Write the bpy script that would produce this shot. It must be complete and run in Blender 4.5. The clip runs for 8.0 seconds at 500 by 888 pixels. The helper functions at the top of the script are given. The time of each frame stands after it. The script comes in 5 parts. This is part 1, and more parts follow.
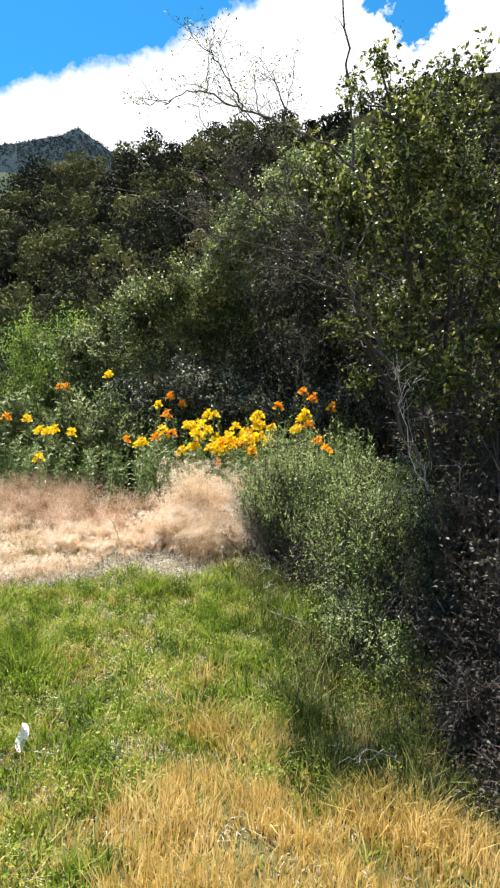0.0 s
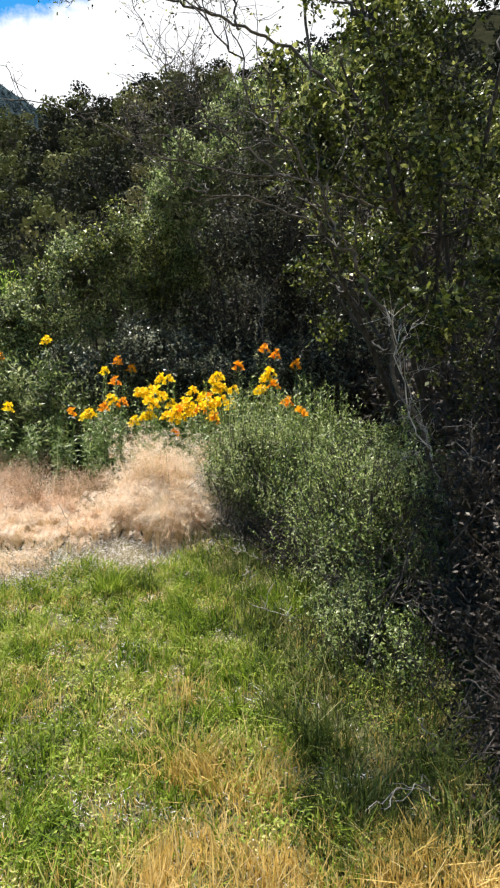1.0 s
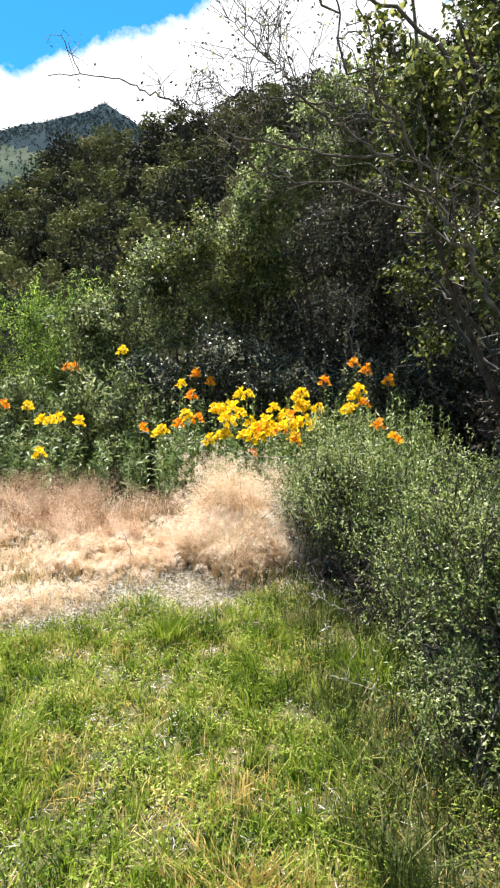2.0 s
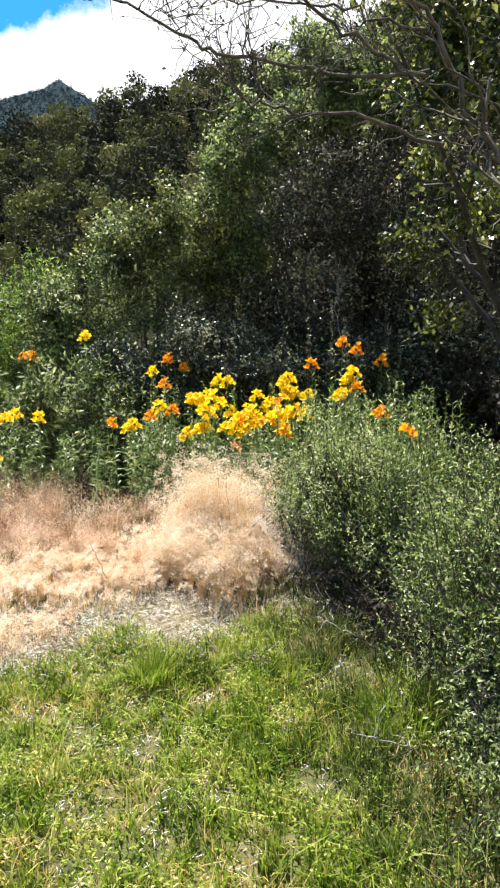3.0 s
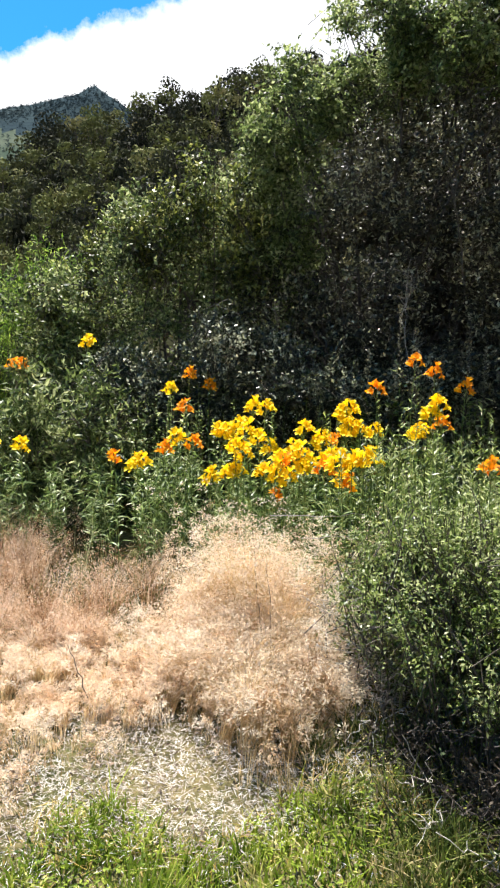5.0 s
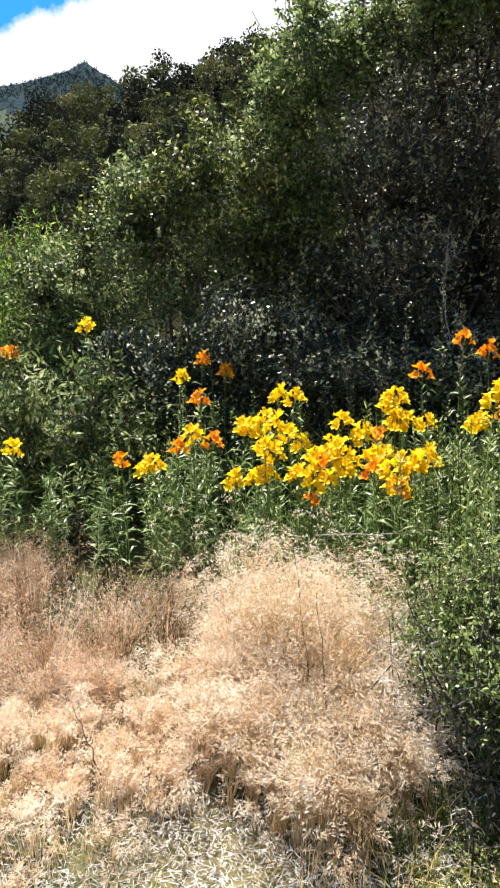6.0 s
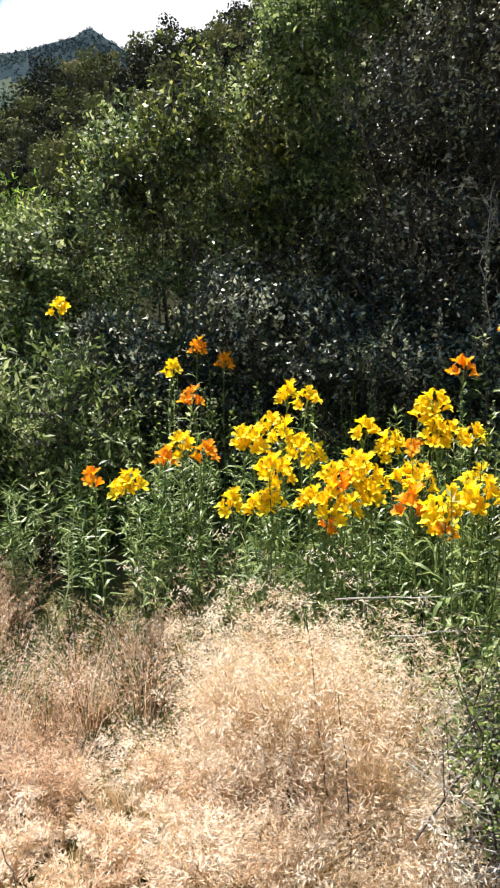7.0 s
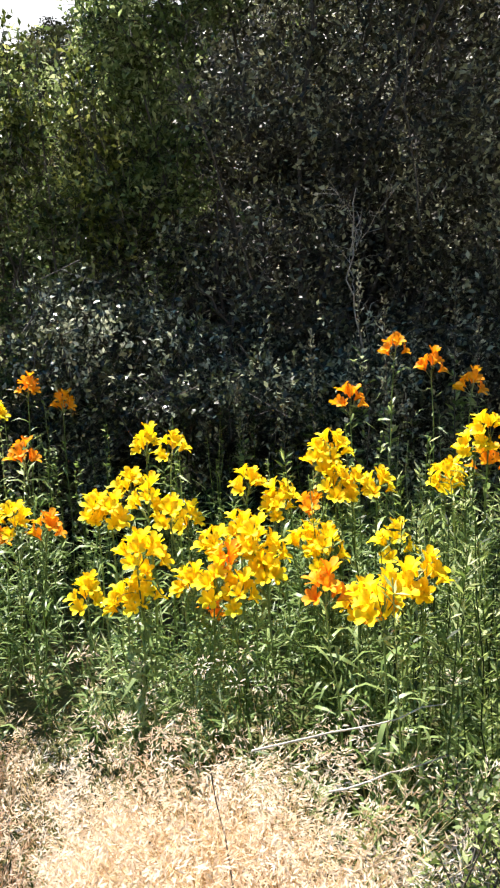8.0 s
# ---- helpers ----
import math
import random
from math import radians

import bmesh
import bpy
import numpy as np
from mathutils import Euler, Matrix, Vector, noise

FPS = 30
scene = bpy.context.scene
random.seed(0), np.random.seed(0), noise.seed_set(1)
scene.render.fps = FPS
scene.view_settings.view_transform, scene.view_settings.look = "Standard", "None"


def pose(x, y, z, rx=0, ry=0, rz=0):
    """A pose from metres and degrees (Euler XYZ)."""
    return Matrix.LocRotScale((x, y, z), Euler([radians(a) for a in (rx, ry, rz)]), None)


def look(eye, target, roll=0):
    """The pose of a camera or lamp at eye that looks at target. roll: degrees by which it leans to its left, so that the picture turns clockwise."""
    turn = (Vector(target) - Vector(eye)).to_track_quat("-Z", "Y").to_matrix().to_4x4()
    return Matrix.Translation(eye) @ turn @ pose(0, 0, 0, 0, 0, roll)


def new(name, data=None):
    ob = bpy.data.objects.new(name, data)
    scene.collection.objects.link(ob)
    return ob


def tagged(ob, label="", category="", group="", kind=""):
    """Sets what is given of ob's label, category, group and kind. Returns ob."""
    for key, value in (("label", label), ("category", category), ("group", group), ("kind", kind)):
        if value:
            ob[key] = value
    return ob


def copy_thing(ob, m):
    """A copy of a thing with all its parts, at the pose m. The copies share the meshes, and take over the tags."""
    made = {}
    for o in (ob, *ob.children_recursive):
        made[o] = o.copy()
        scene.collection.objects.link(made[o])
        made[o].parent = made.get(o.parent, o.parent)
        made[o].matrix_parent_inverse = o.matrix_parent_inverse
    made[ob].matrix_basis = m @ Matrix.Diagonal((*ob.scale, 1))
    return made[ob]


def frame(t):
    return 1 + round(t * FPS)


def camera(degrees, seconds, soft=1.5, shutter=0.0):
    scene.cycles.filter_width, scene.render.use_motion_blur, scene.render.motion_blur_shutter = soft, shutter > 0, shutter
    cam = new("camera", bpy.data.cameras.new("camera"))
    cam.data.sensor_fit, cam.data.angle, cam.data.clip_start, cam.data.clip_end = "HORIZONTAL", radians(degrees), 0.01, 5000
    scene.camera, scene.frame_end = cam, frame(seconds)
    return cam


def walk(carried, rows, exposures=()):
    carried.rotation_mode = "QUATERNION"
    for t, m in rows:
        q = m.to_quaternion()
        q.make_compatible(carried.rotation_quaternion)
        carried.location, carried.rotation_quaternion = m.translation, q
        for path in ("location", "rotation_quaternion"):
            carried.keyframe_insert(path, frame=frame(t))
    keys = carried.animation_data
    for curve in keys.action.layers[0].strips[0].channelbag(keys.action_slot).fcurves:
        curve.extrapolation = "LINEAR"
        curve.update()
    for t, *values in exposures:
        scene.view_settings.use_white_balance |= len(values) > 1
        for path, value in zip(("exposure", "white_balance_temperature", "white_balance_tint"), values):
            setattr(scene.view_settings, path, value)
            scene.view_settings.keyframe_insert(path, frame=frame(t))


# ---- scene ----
cam = camera(40.38, 8.0, soft=2.2)
PATH = [
    (0, (0.004, 0.002, 1.446), (0.030, 1.998, 1.334), 2.14),
    (0.5, (-0.006, 0.351, 1.435), (-0.025, 2.342, 1.239), 4.02),
    (1, (-0.075, 0.634, 1.437), (0.094, 2.614, 1.214), -0.76),
    (1.5, (-0.069, 0.860, 1.454), (0.122, 2.832, 1.184), -0.99),
    (2, (-0.018, 1.194, 1.482), (-0.101, 3.183, 1.288), 0.23),
    (2.2, (-0.032, 1.311, 1.486), (-0.123, 3.293, 1.233), 1.27),
    (3.3, (-0.148, 1.984, 1.539), (-0.126, 3.968, 1.287), -2.16),
    (3.5, (-0.156, 2.121, 1.551), (-0.172, 4.111, 1.353), 0.19),
    (4, (-0.212, 2.435, 1.537), (-0.081, 4.424, 1.374), 0.16),
    (4.5, (-0.291, 2.672, 1.563), (-0.112, 4.651, 1.336), 1.34),
    (5, (-0.272, 3.030, 1.578), (-0.325, 5.016, 1.351), 0.58),
    (5.2, (-0.288, 3.134, 1.585), (-0.393, 5.117, 1.353), -0.29),
    (6.3, (-0.431, 3.795, 1.623), (-0.471, 5.770, 1.314), -0.83),
    (6.5, (-0.405, 3.942, 1.633), (-0.471, 5.915, 1.314), 0.45),
    (7, (-0.409, 4.236, 1.670), (-0.492, 6.201, 1.306), -0.84),
    (7.5, (-0.478, 4.508, 1.689), (-0.275, 6.471, 1.364), -1.63),
    (8, (-0.452, 4.799, 1.708), (-0.085, 6.737, 1.381), -2.77),
]
walk(cam, [(t, look(eye, target, roll)) for t, eye, target, roll in PATH],
     exposures=[(0, 1.38), (0.6, 1.2), (1, 1.25), (1.5, 1.5), (2, 1.6), (3.5, 1.56), (4.3, 1.42), (5, 1.48), (6.5, 1.4), (7, 1.42), (7.5, 1.5), (8, 1.7)])

# ---- world, sun ----
SUN_AZ, SUN_EL = radians(-25), radians(63)      # azimuth from +y to the right, height above the horizon


def build_world():
    w = bpy.data.worlds.new("sky")
    scene.world = w
    w.use_nodes = True
    nt = w.node_tree
    nt.nodes.clear()
    N, L = nt.nodes.new, nt.links.new
    out, bg = N("ShaderNodeOutputWorld"), N("ShaderNodeBackground")
    sky = N("ShaderNodeTexSky")
    sky.sky_type, sky.sun_disc = "NISHITA", False
    sky.sun_elevation, sky.sun_rotation = SUN_EL, SUN_AZ
    sky.air_density, sky.dust_density, sky.ozone_density = 1.0, 0.4, 2.0
    tc, sep = N("ShaderNodeTexCoord"), N("ShaderNodeSeparateXYZ")
    L(tc.outputs["Generated"], sep.inputs[0])
    nz = N("ShaderNodeTexNoise")
    nz.inputs["Scale"].default_value, nz.inputs["Detail"].default_value, nz.inputs["Roughness"].default_value = 7.0, 9.0, 0.6
    L(tc.outputs["Generated"], nz.inputs["Vector"])

    def m(op, a, b, clamp=False):
        n = N("ShaderNodeMath")
        n.operation, n.use_clamp = op, clamp
        for k, v in enumerate((a, b)):
            if isinstance(v, (int, float)):
                n.inputs[k].default_value = v
            else:
                L(v, n.inputs[k])
        return n.outputs[0]

    # a cumulus bank low over the ridge, rising to the right, with a blue gap in it
    bank = m("SUBTRACT", m("ADD", m("MULTIPLY", sep.outputs["X"], 0.378), 0.503), sep.outputs["Z"])
    bank = m("MINIMUM", bank, 0.10)
    dist = N("ShaderNodeVectorMath")
    dist.operation = "DISTANCE"
    L(tc.outputs["Generated"], dist.inputs[0])
    dist.inputs[1].default_value = (0.190, 0.857, 0.480)
    gap = m("ADD", m("MULTIPLY", m("SUBTRACT", 0.062, dist.outputs["Value"]), 3.0), m("MULTIPLY", m("SUBTRACT", nz.outputs["Fac"], 0.5), -0.45))
    gap = m("MAXIMUM", gap, 0.0)
    v = m("ADD", m("SUBTRACT", bank, gap), m("MULTIPLY", m("SUBTRACT", nz.outputs["Fac"], 0.5), 0.17))
    mask = m("MULTIPLY", m("ADD", v, 0.004), 60.0, True)
    mix = N("ShaderNodeMix")
    mix.data_type = "RGBA"
    L(mask, mix.inputs["Factor"])
    tint = N("ShaderNodeVectorMath")
    tint.operation = "MULTIPLY"
    tint.inputs[1].default_value = (0.24, 1.15, 1.6)
    L(sky.outputs["Color"], tint.inputs[0])
    L(tint.outputs["Vector"], mix.inputs["A"])
    mix.inputs["B"].default_value = (11.5, 11.7, 12.0, 1)
    L(mix.outputs["Result"], bg.inputs["Color"])
    bg.inputs["Strength"].default_value = 0.042
    L(bg.outputs["Background"], out.inputs["Surface"])


build_world()
sun_data = bpy.data.lights.new("sun", "SUN")
sun_data.energy, sun_data.angle, sun_data.color = 5.0, radians(0.53), (1.0, 0.95, 0.87)
sun = new("sun", sun_data)
sun_dir = Vector((math.sin(SUN_AZ) * math.cos(SUN_EL), math.cos(SUN_AZ) * math.cos(SUN_EL), math.sin(SUN_EL)))
sun.matrix_world = look(sun_dir * 50, (0, 0, 0))
scene.view_settings.exposure = 1.4


# ---- materials ----
def mat_base(name):
    m = bpy.data.materials.new(name)
    m.use_nodes = True
    nt = m.node_tree
    return m, nt, nt.nodes["Principled BSDF"], nt.nodes["Material Output"]


def ramp(nt, stops):
    r = nt.nodes.new("ShaderNodeValToRGB")
    els = r.color_ramp.elements
    while len(els) < len(stops):
        els.new(0.5)
    for e, (p, c) in zip(els, stops):
        e.position, e.color = p, (*c, 1)
    return r


def leaf_mat(name, stops, translucent=0.35, rough=0.45, patch=1.5, spec=0.5, by_object=0.0, grain=0.7, blot=1.2):
    """Foliage: colour by leaf and by patch, some light through the blade."""
    m, nt, p, out = mat_base(name)
    N, L = nt.nodes.new, nt.links.new
    g, tc, nz = N("ShaderNodeNewGeometry"), N("ShaderNodeTexCoord"), N("ShaderNodeTexNoise")
    nz.inputs["Scale"].default_value, nz.inputs["Detail"].default_value = patch, 3.0
    L(g.outputs["Position"], nz.inputs["Vector"])
    mix = N("ShaderNodeMath")
    mix.operation = "MULTIPLY_ADD"
    L(g.outputs["Random Per Island"], mix.inputs[0])
    mix.inputs[1].default_value = grain - by_object
    sh = N("ShaderNodeMath")
    sh.operation = "MULTIPLY_ADD"
    L(nz.outputs["Fac"], sh.inputs[0])
    sh.inputs[1].default_value, sh.inputs[2].default_value = blot, 0.5 - grain / 2 - blot / 2
    last = sh.outputs[0]
    if by_object:
        oi, ad = N("ShaderNodeObjectInfo"), N("ShaderNodeMath")
        ad.operation = "MULTIPLY_ADD"
        L(oi.outputs["Random"], ad.inputs[0])
        ad.inputs[1].default_value = by_object
        L(last, ad.inputs[2])
        last = ad.outputs[0]
    L(last, mix.inputs[2])
    r = ramp(nt, stops)
    L(mix.outputs[0], r.inputs["Fac"])
    L(r.outputs["Color"], p.inputs["Base Color"])
    p.inputs["Roughness"].default_value = rough
    p.inputs["Specular IOR Level"].default_value = spec
    if translucent > 0:
        tr, ms = N("ShaderNodeBsdfTranslucent"), N("ShaderNodeMixShader")
        L(r.outputs["Color"], tr.inputs["Color"])
        ms.inputs[0].default_value = translucent
        L(p.outputs["BSDF"], ms.inputs[1])
        L(tr.outputs["BSDF"], ms.inputs[2])
        L(ms.outputs[0], out.inputs["Surface"])
    return m


def bark_mat(name, dark, light, scale=30.0):
    m, nt, p, out = mat_base(name)
    N, L = nt.nodes.new, nt.links.new
    tc, nz, bp = N("ShaderNodeTexCoord"), N("ShaderNodeTexNoise"), N("ShaderNodeBump")
    nz.inputs["Scale"].default_value, nz.inputs["Detail"].default_value = scale, 6.0
    L(tc.outputs["Object"], nz.inputs["Vector"])
    r = ramp(nt, [(0.35, dark), (0.65, light)])
    L(nz.outputs["Fac"], r.inputs["Fac"])
    L(r.outputs["Color"], p.inputs["Base Color"])
    L(nz.outputs["Fac"], bp.inputs["Height"])
    bp.inputs["Strength"].default_value, bp.inputs["Distance"].default_value = 0.5, 0.005
    L(bp.outputs["Normal"], p.inputs["Normal"])
    p.inputs["Roughness"].default_value = 0.85
    return m


def ground_mat(name, stops, scale, fine, bump=0.02, spec=0.15):
    m, nt, p, out = mat_base(name)
    N, L = nt.nodes.new, nt.links.new
    g, a, b, bp, mx = (N("ShaderNodeNewGeometry"), N("ShaderNodeTexNoise"), N("ShaderNodeTexNoise"), N("ShaderNodeBump"), N("ShaderNodeMath"))
    a.inputs["Scale"].default_value, a.inputs["Detail"].default_value = scale, 4.0
    b.inputs["Scale"].default_value, b.inputs["Detail"].default_value = fine, 6.0
    for n in (a, b):
        L(g.outputs["Position"], n.inputs["Vector"])
    mx.operation = "MULTIPLY_ADD"
    L(b.outputs["Fac"], mx.inputs[0])
    mx.inputs[1].default_value = 0.6
    sub = N("ShaderNodeMath")
    sub.operation = "MULTIPLY_ADD"
    L(a.outputs["Fac"], sub.inputs[0])
    sub.inputs[1].default_value, sub.inputs[2].default_value = 1.0, -0.3
    L(sub.outputs[0], mx.inputs[2])
    r = ramp(nt, stops)
    L(mx.outputs[0], r.inputs["Fac"])
    L(r.outputs["Color"], p.inputs["Base Color"])
    L(b.outputs["Fac"], bp.inputs["Height"])
    bp.inputs["Strength"].default_value, bp.inputs["Distance"].default_value = 0.7, bump
    L(bp.outputs["Normal"], p.inputs["Normal"])
    p.inputs["Roughness"].default_value = 0.95
    p.inputs["Specular IOR Level"].default_value = spec
    return m


M_SOIL = ground_mat("meadow_soil", [(0.25, (0.032, 0.034, 0.014)), (0.45, (0.072, 0.076, 0.026)), (0.6, (0.12, 0.105, 0.046)), (0.8, (0.20, 0.155, 0.078))], 1.3, 38.0)
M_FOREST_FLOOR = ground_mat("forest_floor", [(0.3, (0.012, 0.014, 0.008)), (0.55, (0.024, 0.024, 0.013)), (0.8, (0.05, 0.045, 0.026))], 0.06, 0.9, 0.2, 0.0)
# distance haze is put into the far forest's colour as a blue tint
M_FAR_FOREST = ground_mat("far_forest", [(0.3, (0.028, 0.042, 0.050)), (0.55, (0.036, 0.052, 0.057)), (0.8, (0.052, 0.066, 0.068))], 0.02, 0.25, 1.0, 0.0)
M_FAR_MEADOW = ground_mat("far_meadow", [(0.3, (0.048, 0.068, 0.050)), (0.7, (0.090, 0.106, 0.078))], 0.03, 0.3, 0.3, 0.0)
M_GREEN_GRASS = leaf_mat("green_grass", [(0.0, (0.040, 0.074, 0.008)), (0.35, (0.145, 0.222, 0.018)), (0.65, (0.275, 0.355, 0.036)), (0.85, (0.40, 0.43, 0.09)), (1.0, (0.60, 0.52, 0.22))], 0.43, 0.6, 5.5, 0.2, 0.0, 0.75, 1.9)
# darker copy of the green grass: shade by the shrubs put into the colour
M_DARKENED_GRASS = leaf_mat("darkened_grass", [(0.0, (0.02, 0.030, 0.006)), (0.45, (0.072, 0.105, 0.018)), (0.8, (0.18, 0.21, 0.05)), (1.0, (0.38, 0.31, 0.16))], 0.3, 0.6, 6.0, 0.2, 0.0, 0.8, 1.6)
M_GOLD_GRASS = leaf_mat("golden_grass", [(0.0, (0.34, 0.25, 0.045)), (0.4, (0.61, 0.43, 0.125)), (1.0, (0.80, 0.63, 0.30))], 0.40, 0.6, 3.0, 0.2)
M_BROME = leaf_mat("dry_brome", [(0.0, (0.62, 0.42, 0.25)), (0.3, (0.79, 0.605, 0.435)), (0.65, (0.87, 0.745, 0.60)), (1.0, (0.91, 0.845, 0.75))], 0.50, 0.85, 7.0, 0.05, 0.0, 0.4, 1.9)
M_STRAW = leaf_mat("straw_stalk", [(0.0, (0.30, 0.18, 0.075)), (0.4, (0.62, 0.45, 0.24)), (1.0, (0.84, 0.69, 0.46))], 0.42, 0.7, 7.0, 0.15, 0.0, 0.7, 1.5)
# reddish straw; its darkest stop stands in for shade between the clumps
M_RED_BROME = leaf_mat("reddish_brome", [(0.0, (0.09, 0.042, 0.020)), (0.36, (0.46, 0.275, 0.15)), (0.60, (0.74, 0.53, 0.36)), (1.0, (0.87, 0.71, 0.58))], 0.36, 0.7, 6.0, 0.15, 0.0, 0.7, 2.4)
M_THATCH = leaf_mat("grey_thatch", [(0.0, (0.26, 0.21, 0.18)), (0.45, (0.57, 0.51, 0.47)), (1.0, (0.86, 0.83, 0.81))], 0.25, 0.7, 5.0, 0.12, 0.0, 0.7, 1.7)
# near-black and pale stops put shaded gaps and glints into the leaf colour
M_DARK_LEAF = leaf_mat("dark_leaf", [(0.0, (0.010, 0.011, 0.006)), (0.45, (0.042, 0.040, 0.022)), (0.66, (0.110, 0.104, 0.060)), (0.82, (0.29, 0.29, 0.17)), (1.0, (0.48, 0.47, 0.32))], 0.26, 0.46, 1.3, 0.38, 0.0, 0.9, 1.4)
M_LEFT_LEAF = leaf_mat("mid_green_leaf", [(0.0, (0.018, 0.028, 0.009)), (0.42, (0.092, 0.133, 0.038)), (0.70, (0.225, 0.28, 0.09)), (1.0, (0.47, 0.50, 0.25))], 0.46, 0.48, 2.4, 0.34, 0.0, 0.9, 1.6)
M_TOP_LEAF = leaf_mat("fresh_green_leaf", [(0.0, (0.035, 0.052, 0.011)), (0.42, (0.13, 0.178, 0.052)), (0.75, (0.30, 0.36, 0.135)), (1.0, (0.50, 0.53, 0.27))], 0.52, 0.5, 2.0, 0.3, 0.0, 0.9, 1.6)
# besides the real gloss, the pale stops are glints painted as leaf colour
M_GLOSS_LEAF = leaf_mat("glossy_dark_leaf", [(0.0, (0.012, 0.016, 0.008)), (0.5, (0.035, 0.045, 0.02)), (0.60, (0.115, 0.135, 0.07)), (0.73, (0.36, 0.38, 0.25)), (1.0, (0.60, 0.60, 0.46))], 0.34, 0.32, 2.0, 0.7, 0.0, 0.9, 1.2)
# brown brush leaf, made near-black so that deep shade is in its colour
M_SHADED_BRUSH_LEAF = leaf_mat("shaded_brush_leaf", [(0.0, (0.012, 0.011, 0.008)), (0.6, (0.044, 0.034, 0.026)), (0.88, (0.095, 0.076, 0.054)), (1.0, (0.20, 0.175, 0.12))], 0.1, 0.6, 2.0, 0.2)
M_BROOM = leaf_mat("broom_green", [(0.0, (0.03, 0.07, 0.008)), (0.45, (0.145, 0.255, 0.03)), (1.0, (0.45, 0.56, 0.11))], 0.46, 0.6, 2.6, 0.2, 0.0, 0.9, 1.5)
# steep ramps again: dark gaps and sunlit flecks are part of the colour
M_TREE_LEAF = leaf_mat("thorn_tree_leaf", [(0.0, (0.014, 0.021, 0.004)), (0.45, (0.058, 0.078, 0.013)), (0.72, (0.20, 0.225, 0.045)), (1.0, (0.50, 0.50, 0.17))], 0.36, 0.42, 3.0, 0.42, 0.0, 0.9, 1.7)
M_SAGE = leaf_mat("grey_green_leaf", [(0.0, (0.022, 0.040, 0.008)), (0.40, (0.125, 0.19, 0.038)), (0.70, (0.34, 0.41, 0.125)), (1.0, (0.60, 0.63, 0.35))], 0.48, 0.42, 2.6, 0.45, 0.0, 0.9, 1.6)
M_WEED = leaf_mat("weed_seed", [(0.0, (0.10, 0.10, 0.055)), (0.5, (0.24, 0.23, 0.15)), (1.0, (0.46, 0.44, 0.34))], 0.3, 0.6, 6.0, 0.3)
M_LITTER = leaf_mat("leaf_litter", [(0.0, (0.04, 0.03, 0.022)), (0.5, (0.10, 0.07, 0.05)), (1.0, (0.30, 0.21, 0.15))], 0.1, 0.7, 6.0, 0.2)
M_LILY_LEAF = leaf_mat("lily_leaf", [(0.0, (0.045, 0.085, 0.018)), (0.45, (0.155, 0.235, 0.06)), (0.8, (0.35, 0.43, 0.17)), (1.0, (0.55, 0.60, 0.36))], 0.46, 0.42, 2.5, 0.48, 0.0, 0.85, 1.3)
M_YELLOW = leaf_mat("yellow_petal", [(0.0, (0.90, 0.50, 0.005)), (0.5, (0.93, 0.63, 0.007)), (1.0, (0.95, 0.76, 0.014))], 0.4, 0.6, 9.0, 0.2)
M_ORANGE = leaf_mat("orange_petal", [(0.0, (0.82, 0.20, 0.006)), (0.5, (0.88, 0.32, 0.008)), (1.0, (0.92, 0.46, 0.01))], 0.4, 0.6, 6.0, 0.2)
M_BRUSH_BARK = bark_mat("dark_brush_bark", (0.020, 0.016, 0.014), (0.066, 0.053, 0.046))
M_BARK = bark_mat("brown_bark", (0.036, 0.029, 0.024), (0.115, 0.095, 0.077))
M_DEAD = bark_mat("dead_wood", (0.16, 0.14, 0.12), (0.34, 0.31, 0.28))
M_PALE_WOOD = bark_mat("bleached_wood", (0.30, 0.27, 0.24), (0.55, 0.51, 0.46))
M_HILL_LEAF = leaf_mat("hill_leaf", [(0.0, (0.012, 0.014, 0.010)), (0.40, (0.038, 0.041, 0.025)), (0.72, (0.165, 0.178, 0.06)), (1.0, (0.30, 0.26, 0.13))], 0.06, 0.85, 0.12, 0.05, 0.6)
# haze tint here too: bluish leaves for the distant woods
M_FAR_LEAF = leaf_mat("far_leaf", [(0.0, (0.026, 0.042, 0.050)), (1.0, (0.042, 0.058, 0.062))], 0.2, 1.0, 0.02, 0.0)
M_PAPER = bark_mat("white_paper", (0.72, 0.72, 0.70), (0.85, 0.85, 0.84), 12.0)

# ---- mesh helpers ----
rng = np.random.default_rng(7)


def fast_mesh(name, verts, faces):
    """A mesh from arrays: verts (n, 3), faces (m, 3 or 4)."""
    verts, faces = np.asarray(verts, np.float32), np.asarray(faces, np.int32)
    me = bpy.data.meshes.new(name)
    me.vertices.add(len(verts))
    me.vertices.foreach_set("co", verts.ravel())
    k = faces.shape[1]
    me.loops.add(faces.size)
    me.loops.foreach_set("vertex_index", faces.ravel())
    me.polygons.add(len(faces))
    me.polygons.foreach_set("loop_start", np.arange(0, faces.size, k, dtype=np.int32))
    me.polygons.foreach_set("loop_total", np.full(len(faces), k, np.int32))
    me.update(calc_edges=True)
    return me


def obj(name, verts, faces, material, parent=None, label="", smooth=False):
    me = fast_mesh(name, verts, faces)
    me.materials.append(material)
    if smooth:
        me.polygons.foreach_set("use_smooth", np.ones(len(me.polygons), bool))
    ob = new(name, me)
    ob.parent = parent
    if label:
        ob["label"] = label
    return ob


def join(parts):
    """Joins (verts, faces) pairs."""
    vs, fs, n = [], [], 0
    for v, f in parts:
        vs.append(v)
        fs.append(f + n)
        n += len(v)
    return np.concatenate(vs), np.concatenate(fs)


def unit(v):
    return v / np.maximum(np.linalg.norm(v, axis=-1, keepdims=True), 1e-9)


